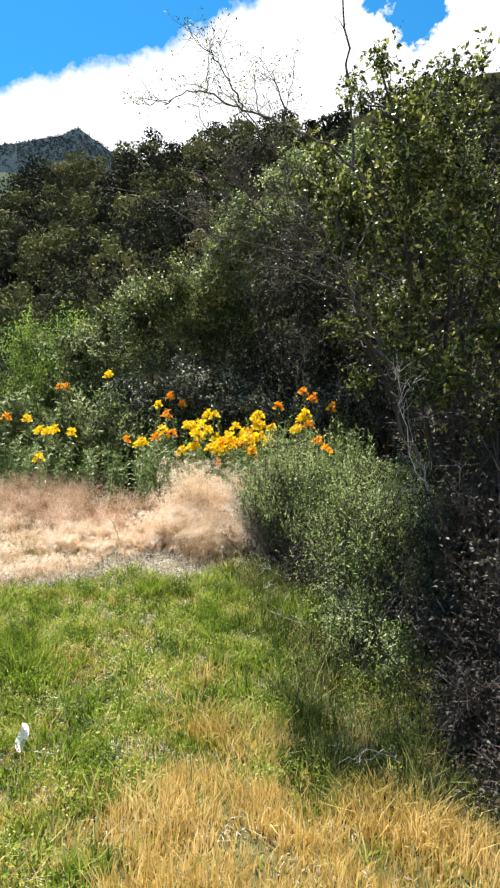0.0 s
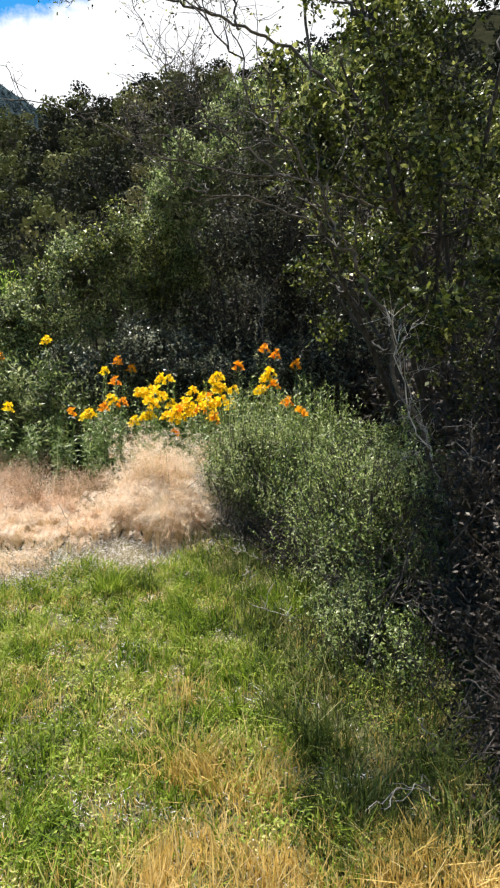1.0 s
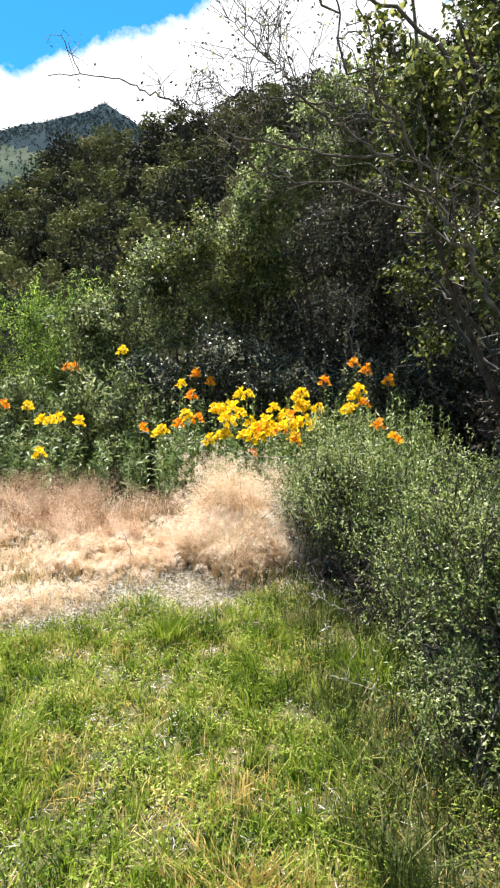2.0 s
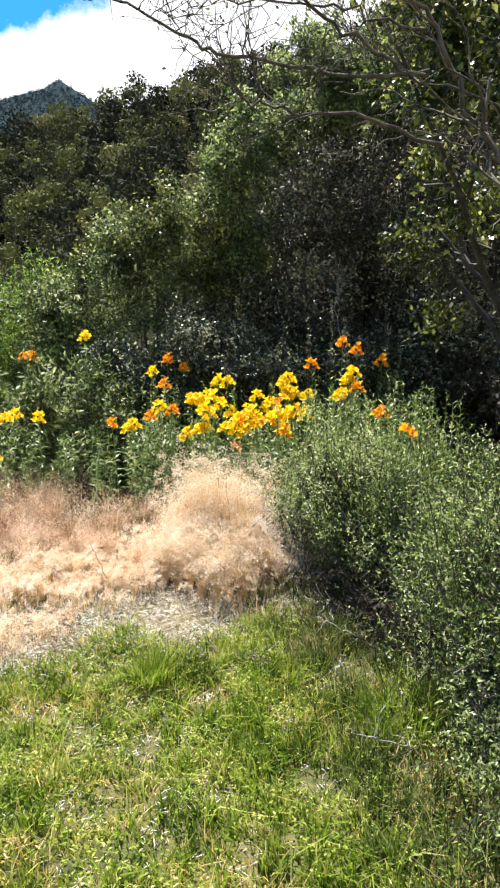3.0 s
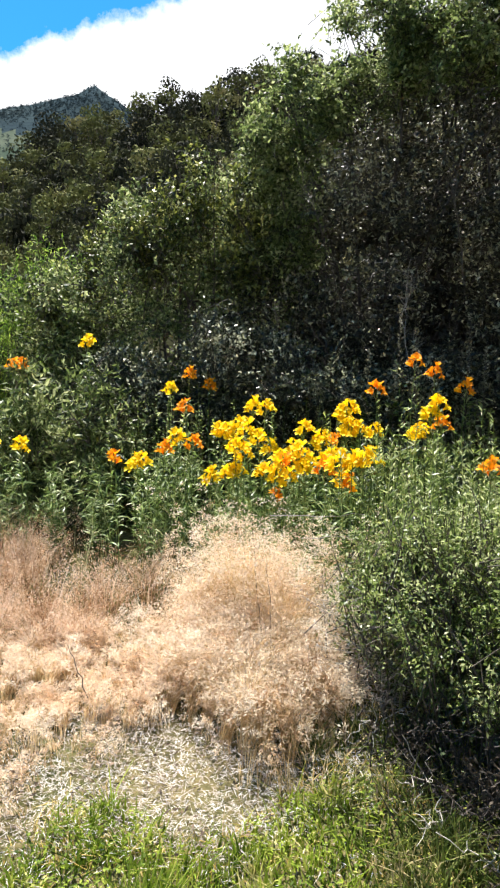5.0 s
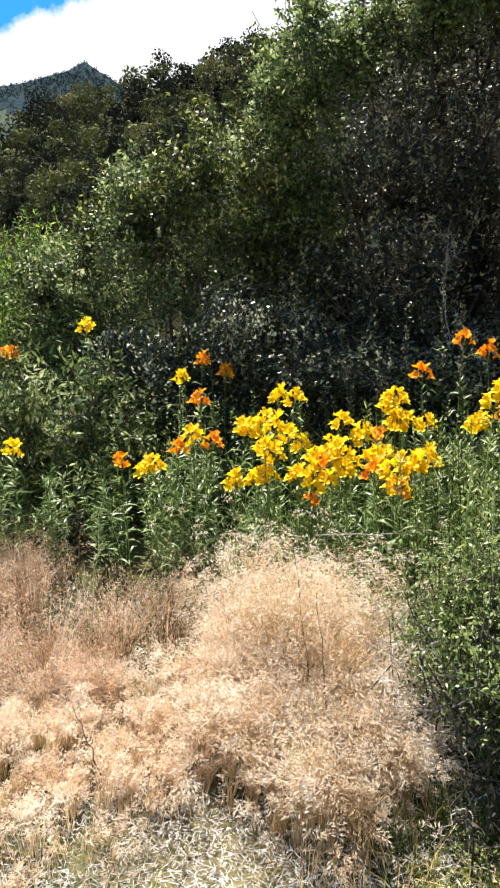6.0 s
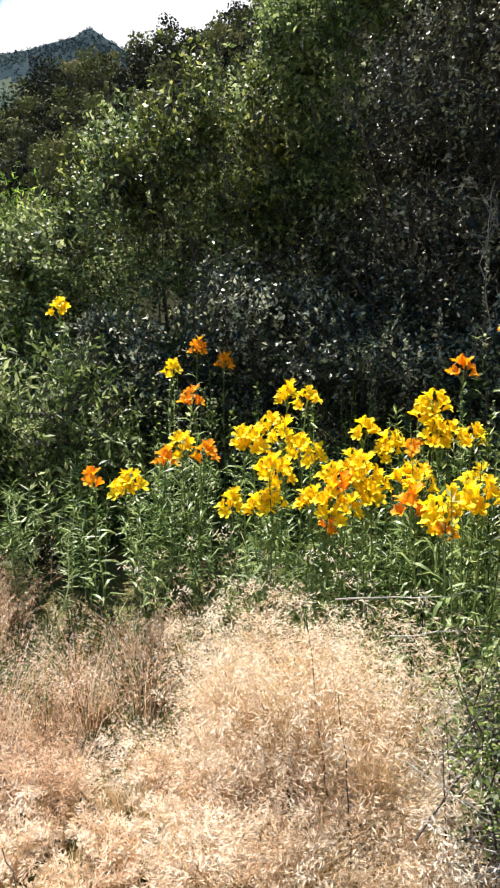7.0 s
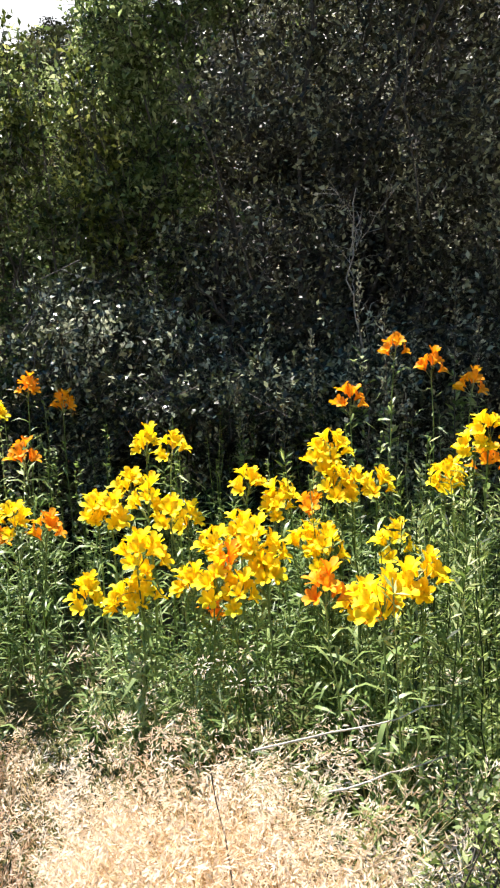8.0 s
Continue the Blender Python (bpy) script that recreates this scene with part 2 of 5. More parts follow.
def waves(x, y, size, seed):
    """Smooth uneven values of about -1 to 1, with patches of about that size."""
    r = np.random.default_rng(seed)
    out = 0
    for k in range(7):
        a, f, p = r.uniform(0, 6.28), r.uniform(0.6, 1.9) * 3.1 / size, r.uniform(0, 6.28)
        out = out + np.sin((np.cos(a) * x + np.sin(a) * y) * f + p)
    return out / 3.2


def tubes(paths, radii, sides=4):
    """Tubes round polylines: paths (n, s, 3), radii (n, s)."""
    paths, radii = np.asarray(paths, float), np.asarray(radii, float)
    n, s = radii.shape
    tan = unit(np.gradient(paths, axis=1))
    ref = np.where(np.abs(tan[..., 2:3]) > 0.9, np.array([1.0, 0, 0]), np.array([0, 0, 1.0]))
    u = unit(np.cross(tan, ref))
    v = np.cross(tan, u)
    a = np.arange(sides) * 2 * np.pi / sides
    ring = u[:, :, None] * np.cos(a)[:, None] + v[:, :, None] * np.sin(a)[:, None]
    verts = (paths[:, :, None] + ring * radii[:, :, None, None]).reshape(-1, 3)
    i, j, k = np.meshgrid(np.arange(n), np.arange(s - 1), np.arange(sides), indexing="ij")
    at = lambda jj, kk: (i * s + jj) * sides + kk % sides
    faces = np.stack([at(j, k), at(j, k + 1), at(j + 1, k + 1), at(j + 1, k)], -1).reshape(-1, 4)
    return verts, faces


def leaves(base, way, up, length, width, fold=0.2, belly=0.45):
    """Pointed folded leaves, one four-cornered blade each."""
    way = unit(way)
    side = unit(np.cross(way, up))
    nor = np.cross(side, way)
    length, width = np.broadcast_to(length, len(base))[:, None], np.broadcast_to(width, len(base))[:, None]
    mid = base + way * length * belly + nor * width * fold
    v = np.stack([base, mid + side * width / 2, base + way * length, mid - side * width / 2], 1).reshape(-1, 3)
    return v, np.arange(len(v)).reshape(-1, 4)


def blades(base, lean, height, width):
    """Grass blades that bend over: five corners, as two four-sided faces with a narrow tip."""
    n = len(base)
    height, width = np.broadcast_to(height, n)[:, None], np.broadcast_to(width, n)[:, None]
    side = unit(np.cross(lean + np.array([0, 0, 1e-3]), np.array([0, 0, 1.0])))
    turn = rng.uniform(0, 6.28, n)
    side = unit(side * np.cos(turn)[:, None] + unit(lean + 1e-6) * np.sin(turn)[:, None])
    up = np.array([0, 0, 1.0])
    m = base + (up * 0.55 + lean * 0.28) * height
    t = base + (up * 0.92 + lean) * height
    w = side * width / 2
    v = np.stack([base - w, base + w, m + w * 0.8, m - w * 0.8, t + w * 0.12, t - w * 0.12], 1).reshape(-1, 3)
    k = np.arange(n)[:, None] * 6
    f = np.concatenate([k + np.array([0, 1, 2, 3]), k + np.array([3, 2, 4, 5])], 1).reshape(-1, 4)
    return v, f


def scatter(n, seed):
    return np.random.default_rng(seed).normal(0, 1, (n, 3))


# ---- the ground: one sheet from the meadow to the hills ----
CX, CY = 0.0, 2.0
NEAR_AZ = [-180, -90, -60, -40, -30, -26, -22, -20, -18, -15, -12.8, -10.6, -8.4, -5, 0, 5, 11, 19, 35, 60, 100, 180]
NEAR_EL = [2, 2, 3, 4.5, 6.5, 8.2, 11.2, 13.6, 15.2, 16.0, 16.8, 17.9, 18.7, 19.1, 20.5, 22.1, 23.6, 25.0, 25.6, 18, 8, 2]
FAR_AZ = [-180, -90, -45, -30, -22, -20, -17.4, -15.3, -14.1, -13.1, -11.5, -9, -4, 20, 60, 180]
FAR_EL = [3, 6, 13, 16.5, 18.0, 18.8, 19.5, 19.95, 20.6, 19.95, 19.2, 18.5, 18, 18, 12, 3]
CREST, FAR_CREST = 128.0, 560.0


def near_ground(x, y):
    z = 0.085 * np.clip(y - 2.9, 0, 6) + 0.012 * waves(x, y, 0.9, 3) + 0.006 * waves(x, y, 0.3, 4)
    return z + 0.04 * np.exp(-((x + 0.35) / 0.5) ** 2 - ((y - 5.9) / 0.4) ** 2)


def ground_z(x, y):
    x, y = np.asarray(x, float), np.asarray(y, float)
    r, az = np.hypot(x - CX, y - CY), np.degrees(np.arctan2(x - CX, y - CY))
    z0 = near_ground(x, y)
    z1 = 1.5 + CREST * np.tan(np.radians(np.interp(az, NEAR_AZ, NEAR_EL)))
    z2 = 1.5 + FAR_CREST * np.tan(np.radians(np.interp(az, FAR_AZ, FAR_EL)))
    s = np.clip((r - 15) / (CREST - 15), 0, 1)
    up = z0 + (z1 - z0) * (s ** 1.45)
    rough = waves(x, y, 30, 8) * np.clip((r - 20) / 60, 0, 1) * 1.2
    back = np.interp(r, [CREST, 260, 330, FAR_CREST, 1100, 3000], [0, 1, 1, 2, 3, 4])
    low = 0.30 * z2
    z = np.where(back <= 0, up, np.where(back <= 1, z1 + (low - z1) * back, np.where(back <= 2, low + (z2 - low) * (back - 1),
        np.where(back <= 3, z2 + (0.35 * z2 - z2) * (back - 2), 0.35 * z2 * (4 - back)))))
    return z + rough + waves(x, y, 90, 9) * np.clip((r - 200) / 200, 0, 1) * 4.0 * np.clip((FAR_CREST + 60 - r) / 300, 0.15, 1)


def build_ground():
    radii = np.concatenate([np.linspace(0.0, 9, 70)[1:], np.geomspace(9.3, 128, 60), np.geomspace(132, 560, 50), np.geomspace(590, 3000, 16)])
    az = np.radians(np.concatenate([np.arange(-30, 30, 0.5), np.arange(30, 330, 3.0)]))
    r, a = np.meshgrid(radii, az, indexing="ij")
    x, y = CX + r * np.sin(a), CY + r * np.cos(a)
    v = np.stack([x, y, ground_z(x, y)], -1).reshape(-1, 3)
    v = np.concatenate([v, [[CX, CY, float(ground_z(CX, CY))]]])
    m, n = len(radii), len(az)
    i, j = np.meshgrid(np.arange(m - 1), np.arange(n), indexing="ij")
    f = np.stack([i * n + j, (i + 1) * n + j, (i + 1) * n + (j + 1) % n, i * n + (j + 1) % n], -1).reshape(-1, 4)
    hub = np.stack([np.full(n, len(v) - 1), np.arange(n), (np.arange(n) + 1) % n, (np.arange(n) + 1) % n], -1)
    me = fast_mesh("ground", v, f)
    bm = bmesh.new()
    bm.from_mesh(me)
    bm.verts.ensure_lookup_table()
    for q in hub:
        bm.faces.new((bm.verts[q[0]], bm.verts[q[1]], bm.verts[q[2]]))
    bmesh.ops.recalc_face_normals(bm, faces=bm.faces)
    for q in bm.faces:
        q.smooth = True
        c = q.calc_center_median()
        d = math.hypot(c.x - CX, c.y - CY)
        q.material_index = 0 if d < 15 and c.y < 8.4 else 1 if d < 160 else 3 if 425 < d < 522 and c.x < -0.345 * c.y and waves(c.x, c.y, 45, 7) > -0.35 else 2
    bm.to_mesh(me)
    bm.free()
    for mt in (M_SOIL, M_FOREST_FLOOR, M_FAR_FOREST, M_FAR_MEADOW):
        me.materials.append(mt)
    tagged(new("ground", me), "rough meadow soil rising to wooded hills", "ground", kind="structure")


build_ground()


# ---- hillside woods ----
def crown(n_lumps, n_leaves, height, width, size, seed, cone=0.0):
    """A crown of leaf clumps on lumps round an upright axis; its foot is at z = 0."""
    r = np.random.default_rng(seed)
    h = r.uniform(0.22, 0.95, n_lumps)
    wide = width / 2 * np.sqrt(np.clip(1 - (np.abs(h - 0.5) / 0.55) ** 2, 0.05, 1)) * (1 - cone * h)
    a = r.uniform(0, 6.28, n_lumps)
    c = np.stack([np.cos(a) * wide * r.uniform(0.3, 1, n_lumps), np.sin(a) * wide * r.uniform(0.3, 1, n_lumps), h * height], -1)
    k = r.integers(0, n_lumps, n_leaves)
    d = unit(r.normal(0, 1, (n_leaves, 3)))
    lump = r.uniform(0.13, 0.26, n_lumps)[k, None] * width
    p = c[k] + d * lump * r.uniform(0.8, 1.05, (n_leaves, 1)) * np.array([1, 1, 0.8])
    v, f = leaves(p, unit(np.cross(d, r.normal(0, 1, (n_leaves, 3))) + 0.35 * r.normal(0, 1, (n_leaves, 3))), unit(d + 0.35 * r.normal(0, 1, (n_leaves, 3))), size * r.uniform(0.6, 1.3, n_leaves), size * 0.75)
    return v, f, c


def hill_trees():
    """The nearer trees of the slope, each with its trunk, limbs and crown."""
    r = np.random.default_rng(21)
    kinds = []
    for k in range(4):
        v, f, c = crown(12, 430, 4.8, 4.2 - 0.3 * k, 0.36, 40 + k, 0.15)
        trunk = np.stack([np.linspace(0, 0.25, 6), 0.1 * np.sin(np.linspace(0, 3, 6)), np.linspace(-0.6, 3.0, 6)], -1)[None]
        tv = [tubes(trunk, np.linspace(0.16, 0.05, 6)[None], 6)]
        for q in c[:9]:
            s = trunk[0, 3]
            limb = np.stack([s + (q - s) * w + np.array([0, 0, 0.25 * np.sin(w * 3.14)]) for w in np.linspace(0, 1, 4)])[None]
            tv.append(tubes(limb, np.linspace(0.06, 0.02, 4)[None], 5))
        root = new("hill_tree")
        tagged(root, "dark green broadleaf tree on the wooded slope", "tree", "trees of the hillside")
        obj("trunk", *join(tv), M_BARK, root)
        obj("crown", v, f, M_HILL_LEAF, root)
        kinds.append(root)
    n, taken = 0, []
    while n < 350:
        az, d = r.uniform(-28, 14), 26 + 102 * math.sqrt(r.uniform(0, 1))
        x, y = CX + d * math.sin(radians(az)), CY + d * math.cos(radians(az))
        if az > 3.5 and d > 60:
            continue
        gap = 2.2 if d < 48 else 3.6 if len(taken) < 260 else 2.4
        if any((x - q) ** 2 + (y - w) ** 2 < gap * gap for q, w in taken):
            continue
        taken.append((x, y))
        s = r.uniform(0.45, 0.7) if d < 48 else r.uniform(0.6, 1.0 + 0.6 * min(1.0, (d - 48) / 60))
        m = Matrix.LocRotScale((x, y, float(ground_z(x, y))), Euler((0, 0, r.uniform(0, 6.28))), None)
        if n < 4:
            t = kinds[n]
            t.matrix_basis = m
        else:
            t = copy_thing(kinds[n % 4], m)
        t.scale = (s, s, s * r.uniform(0.9, 1.15))
        n += 1


def woods(name, label, count, near, far, az0, az1, height, quads, size, material, seed, level=False):
    r = np.random.default_rng(seed)
    shapes = [crown(9, quads, 1.0, 0.85, size, seed + k, 0.2 * (k % 2))[:2] for k in range(5)]
    if level:
        shapes = []
        for k in range(5):
            p = r.normal(0, 1, (quads, 3)) * np.array([0.22, 0.22, 0.16]) + np.array([0, 0, 0.55])
            shapes.append(leaves(p, r.normal(0, 1, (quads, 3)) * np.array([1, 1, 0.2]), r.normal(0, 0.6, (quads, 3)) + np.array([0, 0, 1.0]), size, size * 0.8))
    parts = []
    for k in range(count):
        d = math.sqrt(r.uniform(near ** 2, far ** 2))
        a = radians(r.uniform(az0, az1))
        if 422 < d < 524 and a < -0.325 and r.random() < 0.86:
            continue
        x, y = CX + d * math.sin(a), CY + d * math.cos(a)
        v, f = shapes[k % 5]
        s, t = height * r.uniform(0.6, 1.35), r.uniform(0, 6.28)
        w = np.stack([v[:, 0] * math.cos(t) - v[:, 1] * math.sin(t), v[:, 0] * math.sin(t) + v[:, 1] * math.cos(t), v[:, 2]], -1)
        parts.append((w * np.array([s, s, s * r.uniform(0.85, 1.2)]) + np.array([x, y, float(ground_z(x, y)) - 0.15 * s]), f))
    ob = obj(name, *join(parts), material)
    return tagged(ob, label, "woods", kind="stuff")


hill_trees()
woods("hill_woods", "dense dark woods covering the near hillside", 620, 60, 136, -34, 34, 3.0, 90, 0.17, M_HILL_LEAF, 60)
woods("ridge_woods", "far woods on the distant mountain, tinted with haze blue", 15000, 165, 570, -34, -3, 1.6, 6, 0.6, M_FAR_LEAF, 90, True)


# ---- shrubs ----
def shrub(name, label, category, lobes, feet, twigs, per_twig, leaf, material, seed, stems=8, twig_len=0.28, shell=0.28, upright=0.25,
          stem_r=0.018, bark=None, floor=0.05, ratio=0.5, group="", tight=1.0):
    """A shrub of arching stems, twigs that end in the lobes' outer parts, and small leaves along the twigs.
    lobes: (centre, radii) pairs; leaf: blade length."""
    r = np.random.default_rng(seed)
    bark = bark or M_BARK
    root = new(name)
    fx, fy = feet[0][0], feet[0][1]
    root.location = (fx, fy, float(ground_z(fx, fy)))
    off = np.array(root.location)
    tagged(root, label, category, group)
    cen, rad = np.array([c for c, _ in lobes], float), np.array([q for _, q in lobes], float)
    wt = np.prod(rad, 1) ** (2 / 3)
    clumps = max(24, int(twigs / 42 * (1.5 - 0.5 * tight)))
    k = r.choice(len(lobes), clumps, p=wt / wt.sum())
    d = unit(r.normal(0, 1, (clumps, 3)))
    rho = (1 - np.abs(r.normal(0, shell, clumps))).clip(0.1, 1) * r.uniform(0.85, 1.1, clumps)
    mid = cen[k] + d * rad[k] * rho[:, None]
    size = tight * (0.10 * rad[k].mean(1) + 0.05) * r.uniform(0.6, 1.35, clumps)
    c = r.integers(0, clumps, twigs)
    tip = mid[c] + r.normal(0, 1, (twigs, 3)) * size[c, None]
    k = k[c]
    d = unit(unit((tip - cen[k]) / rad[k]) + 0.6 * unit(tip - mid[c]))
    keep = tip[:, 2] > ground_z(tip[:, 0], tip[:, 1]) + floor
    tip, d, k = tip[keep], d[keep], k[keep]
    n = len(tip)
    grow = unit(d * 0.8 + 0.55 * r.normal(0, 1, (n, 3)) + np.array([0, 0, upright]))
    ln = twig_len * r.uniform(0.5, 1.4, n)[:, None]
    bend = r.normal(0, 0.12, (n, 3)) * ln
    path = np.stack([tip - grow * ln * (1 - w) + bend * np.sin(w * 3.14) - np.array([0, 0, 0.12]) * ln * w * w for w in (0, 0.5, 1.0)], 1)
    v, f = tubes(path[::2, ::2], np.array([[0.0032, 0.0009]]) * r.uniform(0.6, 1.2, (len(path[::2]), 1)), 3)
    tagged(obj("brushwood", v - off, f, bark, root), kind="stuff")
    # leaves along each twig
    w = r.uniform(0.12, 1.0, (n, per_twig))
    seg = np.clip((w * 2).astype(int), 0, 1)
    fr = (w * 2 - seg)[..., None]
    i = np.arange(n)[:, None]
    pos = path[i, seg] * (1 - fr) + path[i, seg + 1] * fr
    along = unit(path[i, seg + 1] - path[i, seg])
    way = unit(along * 0.5 + r.normal(0, 0.75, pos.shape)).reshape(-1, 3)
    up = unit(r.normal(0, 0.7, (n * per_twig, 3)) + np.array([0, 0, 0.8]))
    ll = leaf * r.uniform(0.55, 1.3, n * per_twig)
    v, f = leaves(pos.reshape(-1, 3), way, up, ll, ll * ratio)
    tagged(obj("foliage", v - off, f, material, root), kind="stuff")
    # arching stems
    for s in range(stems):
        q = s % len(lobes)
        foot = np.array(feet[s % len(feet)], float)
        foot = np.array([foot[0] + r.normal(0, 0.10), foot[1] + r.normal(0, 0.10), 0])
        foot[2] = float(ground_z(foot[0], foot[1])) - 0.05
        end = cen[q] + unit(r.normal(0, 1, 3) + np.array([0, 0, 0.5])) * rad[q] * 0.8
        mid = foot + (end - foot) * 0.5 + np.array([0, 0, 0.18 * np.linalg.norm(end - foot)]) + r.normal(0, 0.08, 3)
        ts = np.linspace(0, 1, 9)[:, None]
        line = foot * (1 - ts) ** 2 + 2 * mid * ts * (1 - ts) + end * ts ** 2 + r.normal(0, 0.018, (9, 3)) * np.sin(ts * 3.14)
        v, f = tubes(line[None], np.linspace(stem_r, stem_r * 0.25, 9)[None], 6)
        stem = obj("stem", v - off, f, bark, root, smooth=True)
        for _ in range(8):
            a = r.integers(2, 8)
            to = line[a] + unit(r.normal(0, 1, 3) + np.array([0, 0, 0.6])) * rad[q] * r.uniform(0.3, 0.6)
            side = np.stack([line[a] + (to - line[a]) * u + r.normal(0, 0.02, 3) * (u > 0) for u in np.linspace(0, 1, 6)])
            v, f = tubes(side[None], np.linspace(stem_r * 0.45, stem_r * 0.1, 6)[None], 4)
            obj("branch", v - off, f, bark, stem)
    return root


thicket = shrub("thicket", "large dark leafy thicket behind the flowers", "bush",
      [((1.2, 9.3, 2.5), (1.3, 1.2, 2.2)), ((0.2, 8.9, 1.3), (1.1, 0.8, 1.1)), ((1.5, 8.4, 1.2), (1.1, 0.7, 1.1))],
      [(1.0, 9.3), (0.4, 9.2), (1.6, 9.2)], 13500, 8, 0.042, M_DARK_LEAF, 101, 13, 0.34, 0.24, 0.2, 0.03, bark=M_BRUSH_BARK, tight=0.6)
# right side of the thicket, its shade carried by the near-black leaf colour
shrub("shaded_thicket", "tangled thicket with its deep shade put into brown-black leaves", "bush",
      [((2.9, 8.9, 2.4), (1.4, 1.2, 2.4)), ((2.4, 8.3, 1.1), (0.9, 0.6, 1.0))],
      [(2.4, 9.0), (2.9, 8.9)], 6000, 7, 0.042, M_SHADED_BRUSH_LEAF, 114, 10, 0.36, 0.26, 0.2, 0.03, bark=M_BRUSH_BARK, tight=0.7)
# added backing: blocks the sun from behind and darkens gaps in the thicket
shrub("backing_thicket", "dark bush added behind the thicket to block sun and gaps", "bush",
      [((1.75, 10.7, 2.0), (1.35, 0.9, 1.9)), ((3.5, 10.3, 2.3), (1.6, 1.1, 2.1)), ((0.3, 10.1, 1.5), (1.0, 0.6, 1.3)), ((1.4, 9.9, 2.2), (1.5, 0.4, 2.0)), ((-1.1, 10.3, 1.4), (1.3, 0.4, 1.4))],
      [(1.7, 10.6), (3.2, 10.3), (0.4, 10.2)], 5600, 7, 0.10, M_SHADED_BRUSH_LEAF, 111, 9, 0.4, 0.35, 0.2, 0.03, bark=M_BRUSH_BARK)
shrub("tall_bush", "tall bush with bright green leafy tops over the thicket", "bush",
      [((-0.3, 9.1, 3.4), (0.45, 0.42, 0.5)), ((0.15, 9.1, 3.95), (0.5, 0.45, 0.5)), ((-0.15, 9.0, 2.75), (0.4, 0.35, 0.5)), ((0.75, 8.75, 4.2), (0.6, 0.5, 0.55)), ((1.4, 8.3, 4.3), (0.6, 0.45, 0.55)), ((2.2, 8.2, 4.35), (0.6, 0.45, 0.6)), ((1.3, 8.3, 3.8), (0.5, 0.35, 0.3))],
      [(0.3, 9.3), (0.7, 9.2)], 6200, 10, 0.042, M_TOP_LEAF, 112, 8, 0.3, 0.35, 0.6, 0.02, bark=M_BRUSH_BARK, tight=0.65)
shrub("hedge_bush", "rounded dense bush with small olive leaves", "bush",
      [((-1.3, 9.4, 1.8), (1.0, 0.9, 1.45)), ((-0.6, 9.3, 2.0), (0.75, 0.7, 1.65)), ((-2.1, 9.6, 1.6), (0.8, 0.8, 1.1))],
      [(-1.2, 9.3), (-0.6, 9.2), (-1.9, 9.6)], 8200, 10, 0.042, M_LEFT_LEAF, 102, 9, 0.3, 0.26, 0.35, 0.02, tight=0.65)
shrub("broom_bush", "bright green upright broom bush beside the thicket", "bush",
      [((-3.0, 10.0, 1.5), (0.9, 0.8, 1.5)), ((-3.9, 9.8, 1.3), (0.9, 0.8, 1.3)), ((-2.4, 10.2, 1.8), (0.7, 0.7, 1.15)), ((-3.4, 9.3, 0.8), (0.8, 0.5, 0.8))],
      [(-3.0, 10.1), (-3.7, 9.8), (-2.5, 10.2)], 6000, 10, 0.06, M_BROOM, 103, 8, 0.55, 0.4, 3.2, 0.014, ratio=0.22, tight=0.8)
shrub("hedge_sapling", "slender saplings with olive-yellow leaf tips rising from the hedge", "bush",
      [((-1.35, 9.1, 2.8), (0.32, 0.3, 0.42)), ((-0.9, 9.0, 3.05), (0.32, 0.3, 0.45)), ((-1.9, 9.3, 2.5), (0.32, 0.3, 0.38)), ((-0.5, 8.9, 2.7), (0.3, 0.3, 0.55)), ((-2.3, 9.4, 2.1), (0.3, 0.3, 0.36))],
      [(-1.3, 9.2), (-0.8, 9.1), (-1.9, 9.4)], 1500, 9, 0.045, M_TREE_LEAF, 113, 7, 0.36, 0.45, 1.8, 0.010, tight=0.9)
shrub("glossy_bush", "dark bush with small glossy silver-glinting leaves", "bush",
      [((-0.75, 8.3, 1.45), (0.6, 0.42, 0.65)), ((0.1, 8.15, 1.35), (0.6, 0.42, 0.62)), ((-1.4, 8.5, 1.25), (0.45, 0.35, 0.55)), ((0.8, 8.05, 1.2), (0.45, 0.38, 0.5))],
      [(-0.7, 8.4), (0.1, 8.35), (-1.35, 8.5)], 4400, 9, 0.034, M_GLOSS_LEAF, 116, 8, 0.28, 0.3, 0.5, 0.010, bark=M_BRUSH_BARK, tight=0.7)
shrub("low_bush", "low green bush with glossy leaves among the flowers", "bush",
      [((-1.75, 7.9, 1.0), (0.65, 0.45, 0.6)), ((-2.5, 8.0, 0.95), (0.6, 0.5, 0.55))],
      [(-1.75, 7.95), (-2.4, 8.05)], 2900, 10, 0.06, M_LEFT_LEAF, 104, 7, 0.26, 0.3, 0.9, 0.012, ratio=0.28)
thorn = shrub("thorn_tree", "tall thorny shrub tree with small yellow-green leaves", "tree",
      [((1.5, 4.9, 2.85), (1.0, 1.0, 1.0)), ((2.4, 5.4, 2.4), (1.0, 1.1, 1.1)), ((0.9, 5.6, 1.95), (0.30, 0.36, 0.8)), ((1.15, 4.3, 2.1), (0.5, 0.5, 0.75)), ((0.7, 4.6, 2.8), (0.45, 0.45, 0.5)), ((1.0, 4.8, 3.4), (0.6, 0.5, 0.5)), ((1.9, 4.4, 1.6), (0.6, 0.7, 0.8)), ((0.95, 4.8, 3.62), (0.26, 0.3, 0.32)), ((1.38, 5.0, 3.62), (0.34, 0.35, 0.32))],
      [(1.55, 5.0), (1.8, 5.2), (1.7, 4.6)], 4350, 11, 0.036, M_TREE_LEAF, 105, 14, 0.24, 0.40, 0.2, 0.026, bark=M_BRUSH_BARK, ratio=0.6, tight=0.72)
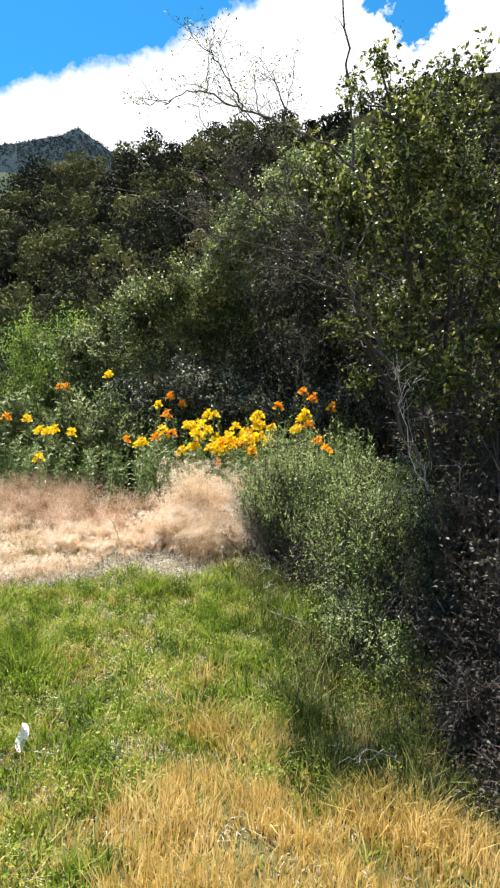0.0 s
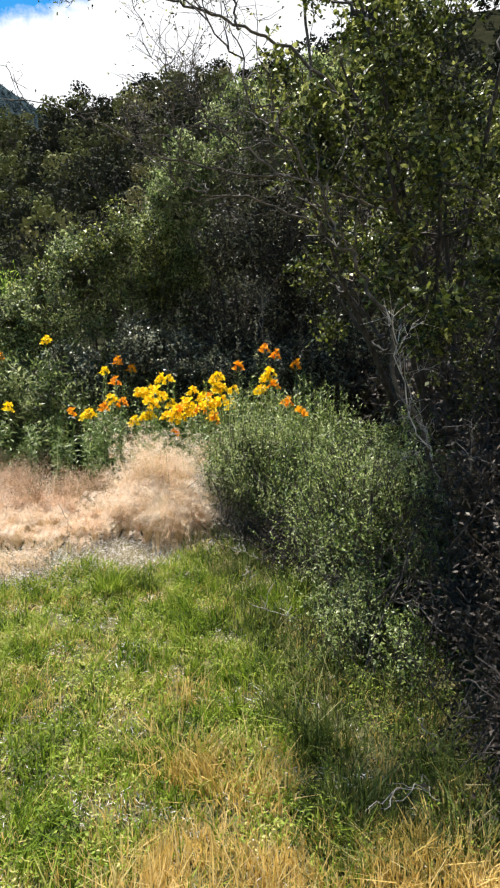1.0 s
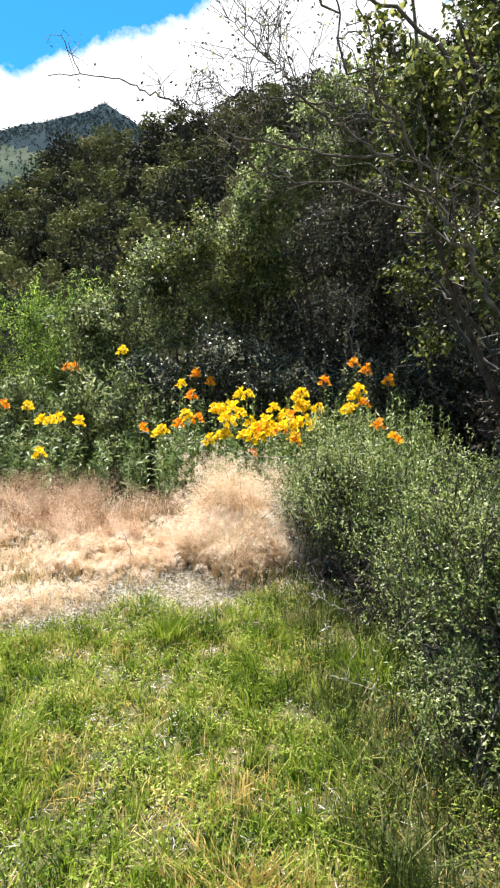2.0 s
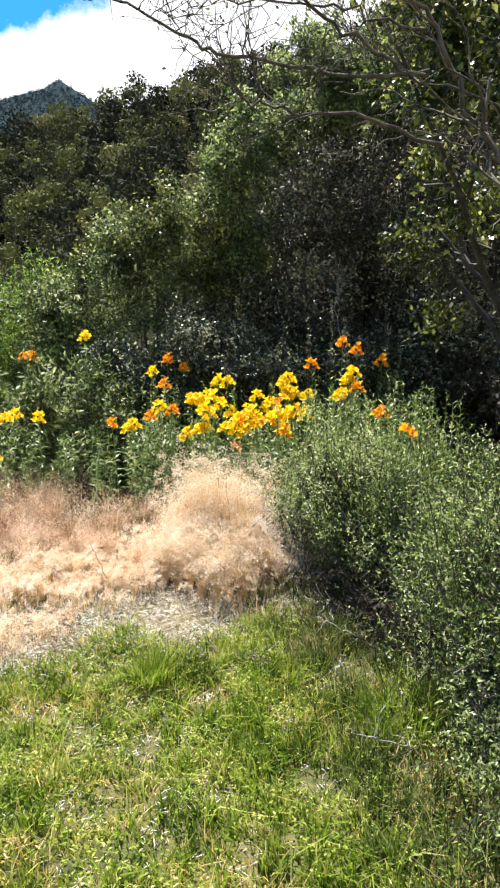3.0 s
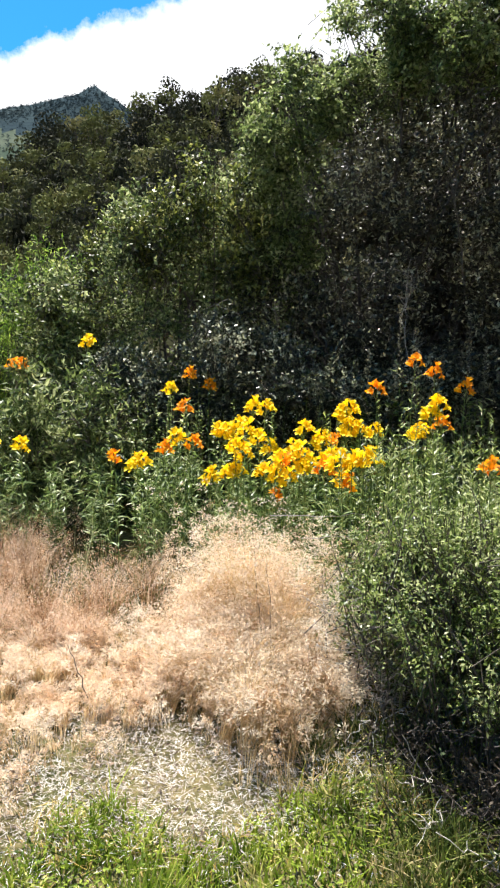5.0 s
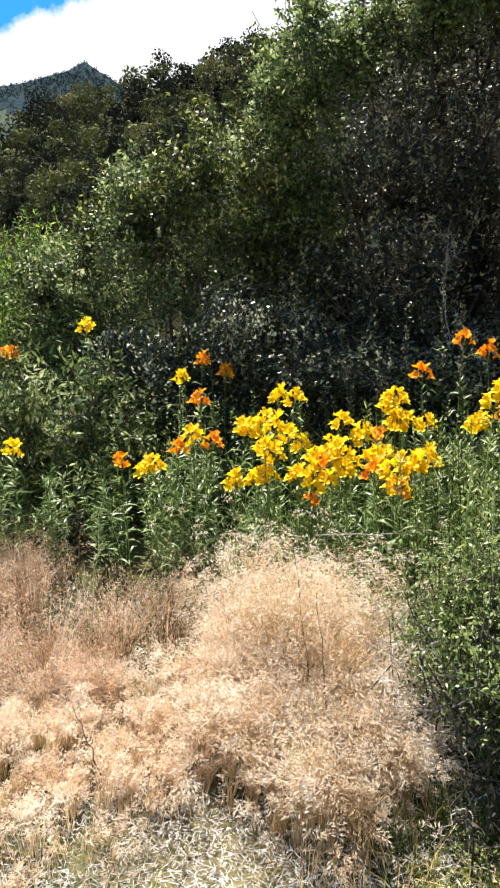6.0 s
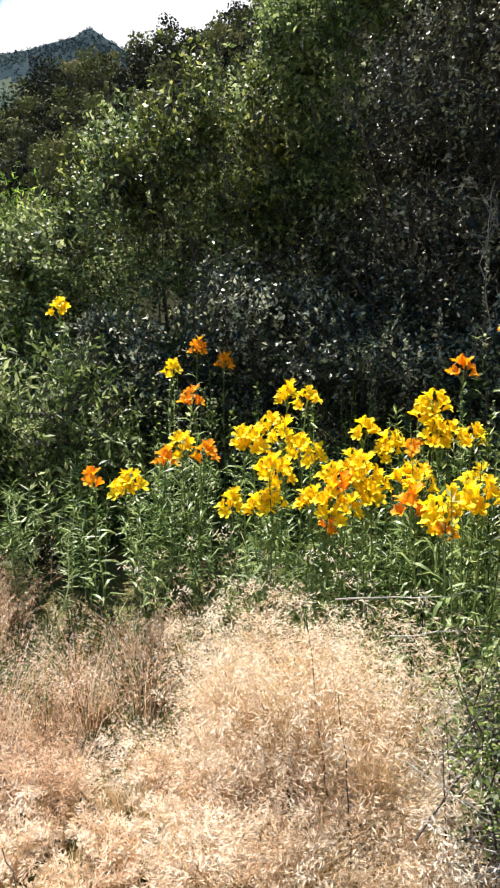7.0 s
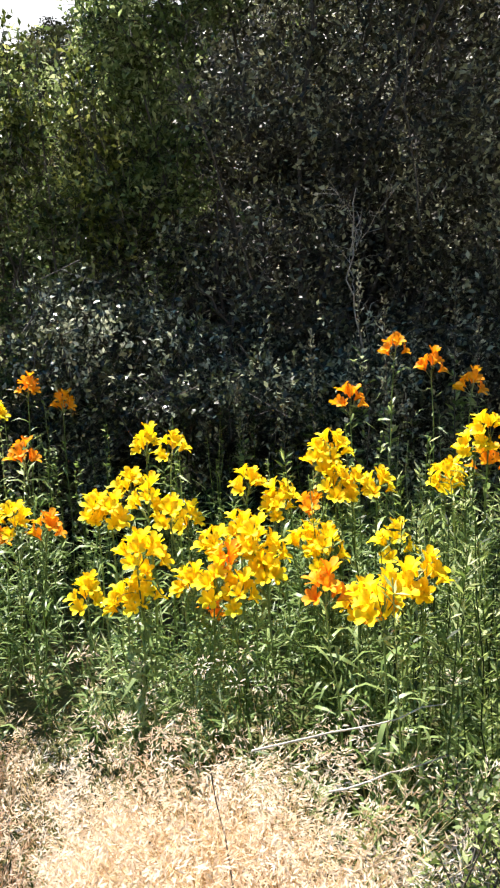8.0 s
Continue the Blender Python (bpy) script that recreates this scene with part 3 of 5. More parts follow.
shrub("meadow_shrub", "grey-green small-leaved shrub beside the grass", "bush",
      [((0.55, 5.5, 0.74), (0.40, 0.5, 0.44)), ((0.30, 5.6, 0.78), (0.25, 0.30, 0.22)), ((0.86, 5.0, 0.66), (0.40, 0.5, 0.46)), ((1.2, 4.75, 0.84), (0.34, 0.4, 0.46))],
      [(0.55, 5.5), (0.8, 5.1), (1.15, 4.8)], 8000, 14, 0.018, M_SAGE, 106, 9, 0.30, 0.34, 1.5, 0.007, group="shrubs beside the grass", ratio=0.42, tight=0.75, floor=0.24)
shrub("meadow_shrub", "grey-green small-leaved shrub shaded by the tree", "bush",
      [((0.88, 4.25, 0.6), (0.42, 0.6, 0.60)), ((0.66, 3.72, 0.22), (0.26, 0.34, 0.30)), ((0.84, 3.25, 0.20), (0.24, 0.36, 0.28)), ((1.16, 4.05, 0.62), (0.26, 0.40, 0.48))],
      [(0.86, 4.25), (0.65, 3.5)], 6800, 14, 0.018, M_SAGE, 107, 10, 0.29, 0.36, 1.4, 0.007, group="shrubs beside the grass", ratio=0.42, tight=0.75, floor=0.24)

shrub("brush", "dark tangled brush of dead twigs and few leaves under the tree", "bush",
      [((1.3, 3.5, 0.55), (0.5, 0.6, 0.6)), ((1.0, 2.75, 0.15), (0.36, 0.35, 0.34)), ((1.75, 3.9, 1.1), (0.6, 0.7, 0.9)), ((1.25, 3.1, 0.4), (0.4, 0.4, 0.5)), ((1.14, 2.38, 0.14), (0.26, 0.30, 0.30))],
      [(1.3, 3.6), (1.05, 2.8), (1.7, 3.9)], 6400, 8, 0.026, M_SHADED_BRUSH_LEAF, 108, 12, 0.3, 0.45, 0.6, 0.008, bark=M_BRUSH_BARK, ratio=0.45)

# dead twigs with dark leaves that stand in for the shrub's shadow
shrub("dry_brush", "low dead brush, darkened for the shade at the shrub foot", "bush",
      [((0.42, 4.98, 0.30), (0.24, 0.26, 0.16)), ((0.62, 4.72, 0.28), (0.26, 0.24, 0.18)), ((0.26, 5.2, 0.30), (0.16, 0.2, 0.13))],
      [(0.45, 4.95), (0.6, 4.75)], 1300, 7, 0.024, M_SHADED_BRUSH_LEAF, 115, 7, 0.16, 0.5, 1.0, 0.004, bark=M_BRUSH_BARK, ratio=0.3, floor=0.02)
# added blocker: dark leaves fill in the black shade below the crown
shrub("shade_bush", "dense dark bush added to fill the shade under the tree", "bush",
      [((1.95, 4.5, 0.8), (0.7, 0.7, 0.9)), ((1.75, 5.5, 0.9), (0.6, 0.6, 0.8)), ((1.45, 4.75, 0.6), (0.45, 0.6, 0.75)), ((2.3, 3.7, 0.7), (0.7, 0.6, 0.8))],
      [(1.9, 4.6), (1.7, 5.4), (2.2, 3.8)], 4200, 8, 0.045, M_SHADED_BRUSH_LEAF, 109, 9, 0.3, 0.4, 0.5, 0.010, bark=M_BRUSH_BARK)


def bough(parent, points, r0, r1, seed, subs=7, leafy_share=0.5, bark=None, reach=0.45, lift=0.35, kink=0.008):
    """A long bare bough through a few points, with side twigs and a few leaves at their ends."""
    r = np.random.default_rng(seed)
    off = np.array(parent.location)
    pts = np.array(points, float)
    t = np.linspace(0, len(pts) - 1, 5 * len(pts))
    line = np.stack([np.interp(t, np.arange(len(pts)), pts[:, k]) for k in range(3)], -1)
    line = np.concatenate([line[:1], (line[:-2] + line[1:-1] * 2 + line[2:]) / 4, line[-1:]]) + r.normal(0, kink, line.shape)
    n = len(line)
    v, f = tubes((line - off)[None], np.linspace(r0, r1, n)[None], 6)
    main = obj("bough", v, f, bark or M_BARK, parent, smooth=True)
    lv = []
    for k in range(subs):
        a = r.integers(n // 3, n - 1)
        go = unit(unit(line[-1] - line[0]) * 0.6 + r.normal(0, 0.7, 3) + np.array([0, 0, lift]))
        ln = reach * r.uniform(0.5, 1.2)
        side = np.stack([line[a] + go * ln * u + r.normal(0, 0.03 * ln, 3) * (u > 0) for u in np.linspace(0, 1, 7)])
        v, f = tubes((side - off)[None], np.linspace(r0 * 0.32, 0.0015, 7)[None], 4)
        tw = obj("branch", v, f, bark or M_BARK, main)
        m = 7
        st = side[r.integers(2, 7, m)]
        to = st + unit(r.normal(0, 1, (m, 3)) + go) * r.uniform(0.06, 0.2, (m, 1)) * min(1.0, reach / 0.22)
        v2 = np.stack([st, (st + to) / 2 + r.normal(0, 0.016, (m, 3)), to], 1)
        v, f = tubes(v2 - off, np.tile([0.0016, 0.0012, 0.0007], (m, 1)), 3)
        tagged(obj("spray", v, f, bark or M_BARK, main), kind="stuff")
        c = int(38 * leafy_share)
        if c:
            p = to[r.integers(0, m, c)] + r.normal(0, 0.03 if leafy_share > 0.5 else 0.016, (c, 3))
            lv.append(leaves(p - off, r.normal(0, 1, (c, 3)), r.normal(0, 0.5, (c, 3)) + np.array([0, 0, 1]), r.uniform(0.012, 0.028 if leafy_share > 0.5 else 0.021, c), 0.010))
    if lv:
        tagged(obj("foliage", *join(lv), M_TREE_LEAF if leafy_share > 0.5 else M_DARK_LEAF, main), kind="stuff")


bough(thorn, [(1.4, 3.85, 0.05), (1.2, 3.8, 0.7), (0.95, 3.8, 1.25), (0.84, 3.8, 1.65), (0.71, 3.8, 1.9), (0.61, 3.8, 2.05), (0.5, 3.8, 2.22), (0.41, 3.8, 2.42), (0.28, 3.8, 2.6), (0.12, 3.8, 2.86), (-0.04, 3.8, 3.05)], 0.013, 0.003, 206, 18, 0.32, lift=0.8, kink=0.018)
bough(thorn, [(1.3, 4.6, 2.0), (0.75, 4.4, 2.9), (0.41, 4.4, 3.16), (0.16, 4.4, 3.24), (-0.06, 4.4, 3.3), (-0.28, 4.4, 3.4), (-0.42, 4.4, 3.41), (-0.56, 4.4, 3.32)], 0.011, 0.0025, 201, 12, 1.0, reach=0.26)
bough(thorn, [(-0.06, 4.4, 3.3), (-0.17, 4.4, 3.52), (-0.36, 4.4, 3.72)], 0.007, 0.002, 210, 5, 0.8, reach=0.22)
bough(thorn, [(0.2, 4.4, 3.2), (0.19, 4.4, 3.36), (0.11, 4.4, 3.56)], 0.008, 0.002, 202, 5, 0.8, reach=0.22)
bough(thorn, [(0.41, 3.85, 2.3), (0.1, 3.9, 2.34), (-0.2, 3.9, 2.4), (-0.3, 3.9, 2.46), (-0.45, 3.9, 2.54), (-0.55, 3.9, 2.58), (-0.67, 3.9, 2.63), (-0.92, 3.9, 2.64)], 0.0062, 0.0018, 203, 7, 0.25, reach=0.16, lift=0.9, kink=0.004)
bough(thorn, [(0.41, 3.85, 2.3), (0.22, 3.9, 2.42), (0.04, 3.9, 2.56), (-0.02, 3.9, 2.64), (-0.11, 3.9, 2.72), (-0.2, 3.95, 2.85)], 0.0062, 0.002, 204, 15, 0.32, reach=0.26, lift=0.9)
bough(thorn, [(0.41, 3.85, 2.42), (0.18, 3.9, 2.51), (0.0, 3.9, 2.54), (-0.2, 3.9, 2.54), (-0.28, 3.9, 2.52)], 0.0045, 0.0014, 205, 12, 0.3, reach=0.18, lift=0.9)
bough(thorn, [(0.5, 3.95, 2.15), (0.2, 3.96, 2.24), (0.03, 3.96, 2.25), (-0.11, 3.96, 2.3), (-0.2, 3.96, 2.4)], 0.007, 0.002, 211, 16, 0.15, reach=0.24, lift=1.2)
bough(thorn, [(1.0, 4.2, 2.1), (0.62, 4.15, 2.24), (0.44, 4.15, 2.24), (0.26, 4.15, 2.2), (0.17, 4.15, 2.16)], 0.0038, 0.0012, 212, 3, 0.0, M_BARK, 0.08, 1.0)
bough(thorn, [(0.9, 4.0, 2.2), (0.5, 4.0, 2.33), (0.36, 4.0, 2.37), (0.25, 4.0, 2.44), (0.18, 4.0, 2.6)], 0.0045, 0.0016, 213, 15, 0.15, reach=0.25, lift=1.0)
bough(thorn, [(1.45, 3.8, 0.05), (1.31, 3.7, 0.35), (1.16, 3.7, 0.66), (1.05, 3.7, 0.98), (0.91, 3.7, 1.28), (0.8, 3.7, 1.68)], 0.006, 0.002, 207, 12, 0.0, M_PALE_WOOD, 0.15, 1.3, 0.016)
bough(thorn, [(1.6, 3.7, 0.05), (1.4, 3.6, 0.5), (1.2, 3.55, 0.85), (1.1, 3.5, 1.1)], 0.005, 0.002, 208, 8, 0.0, M_DEAD, 0.16, 1.3, 0.016)
bough(thorn, [(1.4, 3.9, 0.1), (1.25, 3.75, 0.5), (1.12, 3.7, 0.85), (0.98, 3.72, 1.15), (0.9, 3.75, 1.5)], 0.004, 0.0016, 214, 5, 0.0, M_DEAD, 0.18, 0.8, 0.014)
bough(thorn, [(1.2, 5.9, 2.0), (0.92, 6.0, 3.2), (0.84, 6.0, 4.1), (0.73, 6.0, 4.95)], 0.018, 0.007, 209, 2, 0.3, reach=0.15)
bough(thicket, [(0.95, 8.2, 0.6), (0.75, 8.0, 1.5), (0.68, 8.0, 1.9), (0.72, 8.0, 2.35)], 0.006, 0.002, 221, 6, 0.0, M_DEAD, 0.3)
bough(thicket, [(0.35, 8.6, 1.9), (0.1, 8.5, 2.7), (-0.1, 8.4, 3.2)], 0.006, 0.002, 223, 4, 0.0, M_BARK, 0.25)
bough(thicket, [(1.2, 8.3, 2.2), (1.05, 8.2, 2.9), (1.2, 8.1, 3.5)], 0.006, 0.002, 224, 4, 0.0, M_BARK, 0.25)


# ---- grass ----
def field(n, x0, x1, y0, y1, seed):
    r = np.random.default_rng(seed)
    return r.uniform(x0, x1, n), r.uniform(y0, y1, n), r


def dry_front(x):
    return np.interp(x, [-2.2, -1.6, -1.2, -0.9, -0.4, -0.1, 0.1], [4.4, 4.5, 4.7, 4.92, 4.95, 5.08, 5.25])


def dry_zone(x, y):
    """Above 0 inside the dry patch: matted straw in front, standing brome behind."""
    wob = 0.08 * waves(x, y, 0.45, 31)
    back = 6.35 + 0.65 * np.clip((-0.35 - x) / 0.7, 0, 1) + wob - y
    right = 0.08 + wob - 0.36 * np.clip(y - 5.65, 0, 2) - x
    return np.minimum(np.minimum(y - dry_front(x) + wob, back), right)


def gold_zone(x, y):
    streak = 0.75 * np.exp(-((x + 0.02 + 0.08 * waves(y, x, 0.6, 32)) / 0.24) ** 2)
    return 2.12 + streak + 0.48 * waves(x, y, 0.75, 33) + 0.3 * waves(x, y, 0.25, 34) + 0.5 * np.clip(x + 0.15, -0.8, 0.9) - y


def ragged(x, y, r):
    """Thins the grass out along the outer rim of its zone."""
    n = len(x)
    return (x > -1.62 + 0.22 * waves(x, y, 0.6, 84) + 0.12 * r.normal(0, 1, n)) & (y > 1.62 + 0.16 * waves(x, y, 0.6, 85) + 0.08 * r.normal(0, 1, n)) & (x < 1.25 + 0.2 * waves(x, y, 0.5, 86) + 0.12 * r.normal(0, 1, n))


def put_grass(name, label, x, y, height, width, spread, material, seed):
    r = np.random.default_rng(seed)
    n = len(x)
    base = np.stack([x, y, ground_z(x, y) - 0.01], -1)
    a = r.uniform(0, 6.28, n)
    lean = np.stack([np.cos(a), np.sin(a), 0 * a], -1) * (np.abs(r.normal(0, spread, n)))[:, None]
    ob = obj(name, *blades(base, lean, height * r.uniform(0.45, 1.35, n), width * r.uniform(0.7, 1.5, n)), material)
    return tagged(ob, label, "grass", kind="stuff")


def edge_line(y):
    """The x at which the meadow meets the foot of the shrubs."""
    return np.interp(y, [1.9, 2.5, 2.7, 3.1, 3.6, 4.2, 4.8, 5.3], [0.95, 0.62, 0.50, 0.42, 0.42, 0.36, 0.22, 0.06])


def build_grass():
    x, y, r = field(150000, -2.0, 1.7, 1.3, 6.0, 51)
    ok = ragged(x, y, r) & (dry_zone(x, y) < 0.03) & (gold_zone(x, y) < r.normal(0, 0.3, len(x))) & (waves(x, y, 0.22, 36) > -0.8 + 0.35 * r.normal(0, 1, len(x))) & (x < edge_line(y) - 0.14 + 0.09 * r.normal(0, 1, len(x)))
    x, y = x[ok], y[ok]
    h = 0.062 + 0.018 * waves(x, y, 0.5, 35) + 0.030 * waves(x, y, 0.10, 41) 
    put_grass("green_grass", "short lush green meadow grass", x, y, h, 0.0058, 0.75, M_GREEN_GRASS, 52)
    # longer grass along the foot of the shrubs, its colour darkened for their shade
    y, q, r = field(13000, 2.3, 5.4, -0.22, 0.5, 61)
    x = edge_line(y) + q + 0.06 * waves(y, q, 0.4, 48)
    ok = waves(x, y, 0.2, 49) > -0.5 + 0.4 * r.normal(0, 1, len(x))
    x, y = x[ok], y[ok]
    put_grass("shrub_edge_grass", "long untidy green grass at the foot of the shrubs", x, y, 0.11 + 0.05 * waves(x, y, 0.25, 50), 0.005, 0.8, M_DARKENED_GRASS, 62)
    # dry blades and broad small leaves mixed into the green
    x, y, r = field(40000, -2.0, 1.5, 1.3, 5.6, 56)
    ok = ragged(x, y, r) & (dry_zone(x, y) < 0.1) & (waves(x, y, 0.3, 42) > -0.1 + 0.35 * r.normal(0, 1, len(x)))
    x, y = x[ok], y[ok]
    put_grass("withered_grass", "yellow withered blades among the green grass", x, y, 0.05 + 0.02 * waves(x, y, 0.2, 43), 0.004, 0.9, M_GOLD_GRASS, 58)
    x, y, r = field(60000, -2.0, 1.6, 1.6, 5.4, 59)
    ok = ragged(x, y, r) & (dry_zone(x, y) < 0.02) & (gold_zone(x, y) < 0.2) & (waves(x, y, 0.25, 44) > -0.1 + 0.3 * r.normal(0, 1, len(x)))
    x, y = x[ok], y[ok]
    n = len(x)
    base = np.stack([x, y, ground_z(x, y) + r.uniform(0.02, 0.075, n)], -1)
    way = r.normal(0, 1, (n, 3)) * np.array([1, 1, 0.35])
    tagged(obj("meadow_weeds", *leaves(base, way, r.normal(0, 0.35, (n, 3)) + np.array([0, 0, 1.0]), r.uniform(0.010, 0.024, n), r.uniform(0.004, 0.009, n)), M_GREEN_GRASS),
           "low broad-leaved green weeds in the grass", "weeds", kind="stuff")
    x, y, r = field(78000, -2.0, 1.8, 1.3, 3.7, 53)
    ok = ragged(x, y, r) & (gold_zone(x, y) > r.normal(0.0, 0.25, len(x))) & (waves(x, y, 0.2, 37) > -0.6 + 0.35 * r.normal(0, 1, len(x)))
    ok &= x < np.interp(y, [1.6, 2.0, 2.4, 2.9], [1.1, 0.92, 0.84, 0.8]) + 0.06 * r.normal(0, 1, len(x))
    x, y = x[ok], y[ok]
    put_grass("golden_grass", "golden dry grass in the meadow", x, y, 0.10 + 0.035 * waves(x, y, 0.4, 38) + 0.02 * waves(x, y, 0.12, 45), 0.0040, 0.45, M_GOLD_GRASS, 54)
    # grey matted straw in front of the brome
    x, y, r = field(120000, -2.6, 0.4, 4.3, 7.1, 55)
    dz = dry_zone(x, y)
    ok = (dz > -0.06 + 0.10 * r.normal(0, 1, len(x))) & ((y - dry_front(x) < 0.65) | ((y > 5.9) & (r.random(len(x)) < 0.45))) & (waves(x, y, 0.3, 64) > -1.1 + 0.4 * r.normal(0, 1, len(x)))
    x, y = x[ok], y[ok]
    n = len(x)
    a = r.uniform(0, 6.28, n)
    way = np.stack([np.cos(a), np.sin(a), r.normal(0, 0.22, n)], -1)
    base = np.stack([x, y, ground_z(x, y) + r.uniform(0.005, 0.05, n)], -1)
    tagged(obj("matted_straw", *leaves(base, way, scatter(n, 5) * 0.4 + np.array([0, 0, 1.0]), r.uniform(0.010, 0.042, n), 0.0021), M_THATCH),
           "pale grey matted straw on the ground", "straw", kind="stuff")
    # litter on the straw; denser past y = 6.1, as shade between the clumps
    x, y, r = field(7600, -2.4, 0.35, 4.45, 7.1, 71)
    ok = (dry_zone(x, y) > -0.08) & (waves(x, y, 0.18, 72) > 0.0 - 0.5 * (y > 6.1) + 0.4 * r.normal(0, 1, len(x)))
    x, y = x[ok], y[ok]
    n = len(x)
    a = r.uniform(0, 6.28, n)
    base = np.stack([x, y, ground_z(x, y) + r.uniform(0.03, 0.06, n)], -1)
    tagged(obj("leaf_litter", *leaves(base, np.stack([np.cos(a), np.sin(a), r.normal(0, 0.3, n)], -1), scatter(n, 6) * 0.6 + np.array([0, 0, 1.0]), r.uniform(0.012, 0.035, n), r.uniform(0.005, 0.012, n)), M_LITTER),
           "dark brown leaf litter over the straw and in the clumps' shaded gaps", "leaf litter", kind="stuff")
    x, y, r = field(22000, -2.0, 1.2, 1.5, 5.2, 75)
    ok = (dry_zone(x, y) < 0.0) & (waves(x, y, 0.22, 36) < -0.25 + 0.25 * r.normal(0, 1, len(x))) & (x < edge_line(y) + 0.1)
    x, y = x[ok], y[ok]
    n = len(x)
    a = r.uniform(0, 6.28, n)
    base = np.stack([x, y, ground_z(x, y) + r.uniform(0.004, 0.03, n)], -1)
    tagged(obj("loose_straw", *leaves(base, np.stack([np.cos(a), np.sin(a), r.normal(0, 0.2, n)], -1), scatter(n, 7) * 0.5 + np.array([0, 0, 1.0]), r.uniform(0.012, 0.05, n), 0.003), M_THATCH),
           "grey loose straw on bare spots of the meadow", "straw", kind="stuff")
    # brome: stems with drooping heads of spikelets
    x, y, r = field(38000, -3.2, 0.4, 4.5, 7.1, 57)
    x, y = np.concatenate([x, r.uniform(-0.72, 0.02, 11000), r.uniform(-1.6, -0.65, 7000)]), np.concatenate([y, r.uniform(5.3, 6.4, 11000), r.uniform(5.4, 6.1, 7000)])
    dz = dry_zone(x, y)
    stand = y - dry_front(x) - np.interp(x, [-1.35, -0.95, -0.65, -0.48, -0.34], [0.05, 0.3, 0.47, 0.45, 0.2]) + 0.12 * waves(x, y, 0.35, 46)
    ok = (dz > 0.03 + r.normal(0, 0.05, len(x))) & (stand > r.normal(0, 0.07, len(x))) & (waves(x, y, 0.22, 39) > -1.0 + 0.35 * r.normal(0, 1, len(x)) - 0.6 * (x > -0.55)) & ((x + 0.45 * (y - 6.3) > -0.68 + 0.06 * waves(x, y, 0.3, 65)) | (y < 6.08 + 0.1 * waves(x, y, 0.3, 74)) | (r.random(len(x)) < 0.03))
    x, y, dz = x[ok], y[ok], dz[ok]
    n = len(x)
    # bunches: stems drawn to a jittered grid, each bunch leaning its own way
    cell = 0.075
    ix, iy = np.floor(x / cell).astype(int), np.floor(y / cell).astype(int)
    seat = np.random.default_rng(73).uniform(0, 1, (128, 128, 6))
    own = seat[ix % 128, iy % 128]
    mx, my = (ix + 0.2 + 0.6 * own[:, 0]) * cell, (iy + 0.2 + 0.6 * own[:, 1]) * cell
    fx, fy = (x - mx) / cell, (y - my) / cell
    x, y = x + 0.45 * (mx - x), y + 0.45 * (my - y)
    # a mound that rises from its front edge towards a top near its back, falling off to both sides
    rise = np.clip(stand[ok] / 0.95, 0, 1) ** 0.8
    hump = np.clip(1 - np.where(x < -0.25, (-0.25 - x) / 0.66, (x + 0.25) / 0.42) + 0.10 * waves(x, y, 0.3, 47), 0, 1)
    hump = hump ** 1.3 * np.clip((6.5 - y) / 0.4, 0.35, 1)
    top = 0.12 + 0.03 * rise + (0.10 + 0.50 * rise) * hump
    h = top * (0.62 + 0.6 * own[:, 2]) * (1 + 0.22 * waves(x, y, 0.2, 82)) * r.choice([1.0, 0.78, 0.55], n, p=[0.5, 0.28, 0.22]) * r.uniform(0.82, 1.08, n)
    lean = np.stack([fx * 0.35, fy * 0.35, 0 * fx], -1) + r.normal(0, 0.13, (n, 3)) * np.array([1, 1, 0])
    lean[:, 0] += (own[:, 3] - 0.46) * 0.8
    lean[:, 1] += (own[:, 4] - 0.58) * 0.8
    base = np.stack([x, y, ground_z(x, y) - 0.01], -1)
    tagged(obj("brome_stalks", *blades(base, lean, h * 0.97, 0.0024), M_STRAW), "golden straw stalks of the dry grass", "grass", kind="stuff")
    # fluffy tufts of short spikelets on some of the stalks, each bunch nodding its own way
    head = r.random(n) < np.where(h < 0.2, 0.26, 0.40) + 0.18 * (waves(x, y, 0.14, 83) > 0)
    tips, lean, own, size = (base + (np.array([0, 0, 0.92]) + lean) * h[:, None])[head], lean[head], own[head], np.clip(h[head] / 0.28, 0.6, 1.2)[:, None, None]
    n, per = len(tips), 17
    a = own[:, 5] * 6.28 + r.normal(0, 0.6, n)
    axis = unit(np.stack([np.cos(a), np.sin(a), 0 * a], -1) * 0.75 + lean + np.array([0, 0, 0.35]))
    w = r.uniform(0, 1, (n, per))[..., None]
    puff = unit(r.normal(0, 1, (n, per, 3)))
    pos = tips[:, None] + size * (axis[:, None] * 0.055 * w - np.array([0, 0, 0.035]) * w * w + puff * 0.011 * np.sin(w * 2.6 + 0.4))
    way = axis[:, None] * 0.8 + puff * 0.75 - np.array([0, 0, 0.8]) * w
    tagged(obj("dry_brome_grass", *leaves(pos.reshape(-1, 3), way.reshape(-1, 3), scatter(n * per, 8), r.uniform(0.010, 0.021, n * per), 0.0032), M_BROME),
           "fluffy straw-pink plumes of dry brome grass", "grass", kind="stuff")
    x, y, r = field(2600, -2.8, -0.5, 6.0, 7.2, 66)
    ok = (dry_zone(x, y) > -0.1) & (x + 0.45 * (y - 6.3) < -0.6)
    put_grass("undergrowth_grass", "thin green blades between the withered clumps", x[ok], y[ok], 0.14, 0.005, 0.5, M_DARKENED_GRASS, 67)
    # reddish withered clumps at the back of the patch
    cx, cy, r = field(84, -3.0, -0.5, 6.0, 7.2, 63)
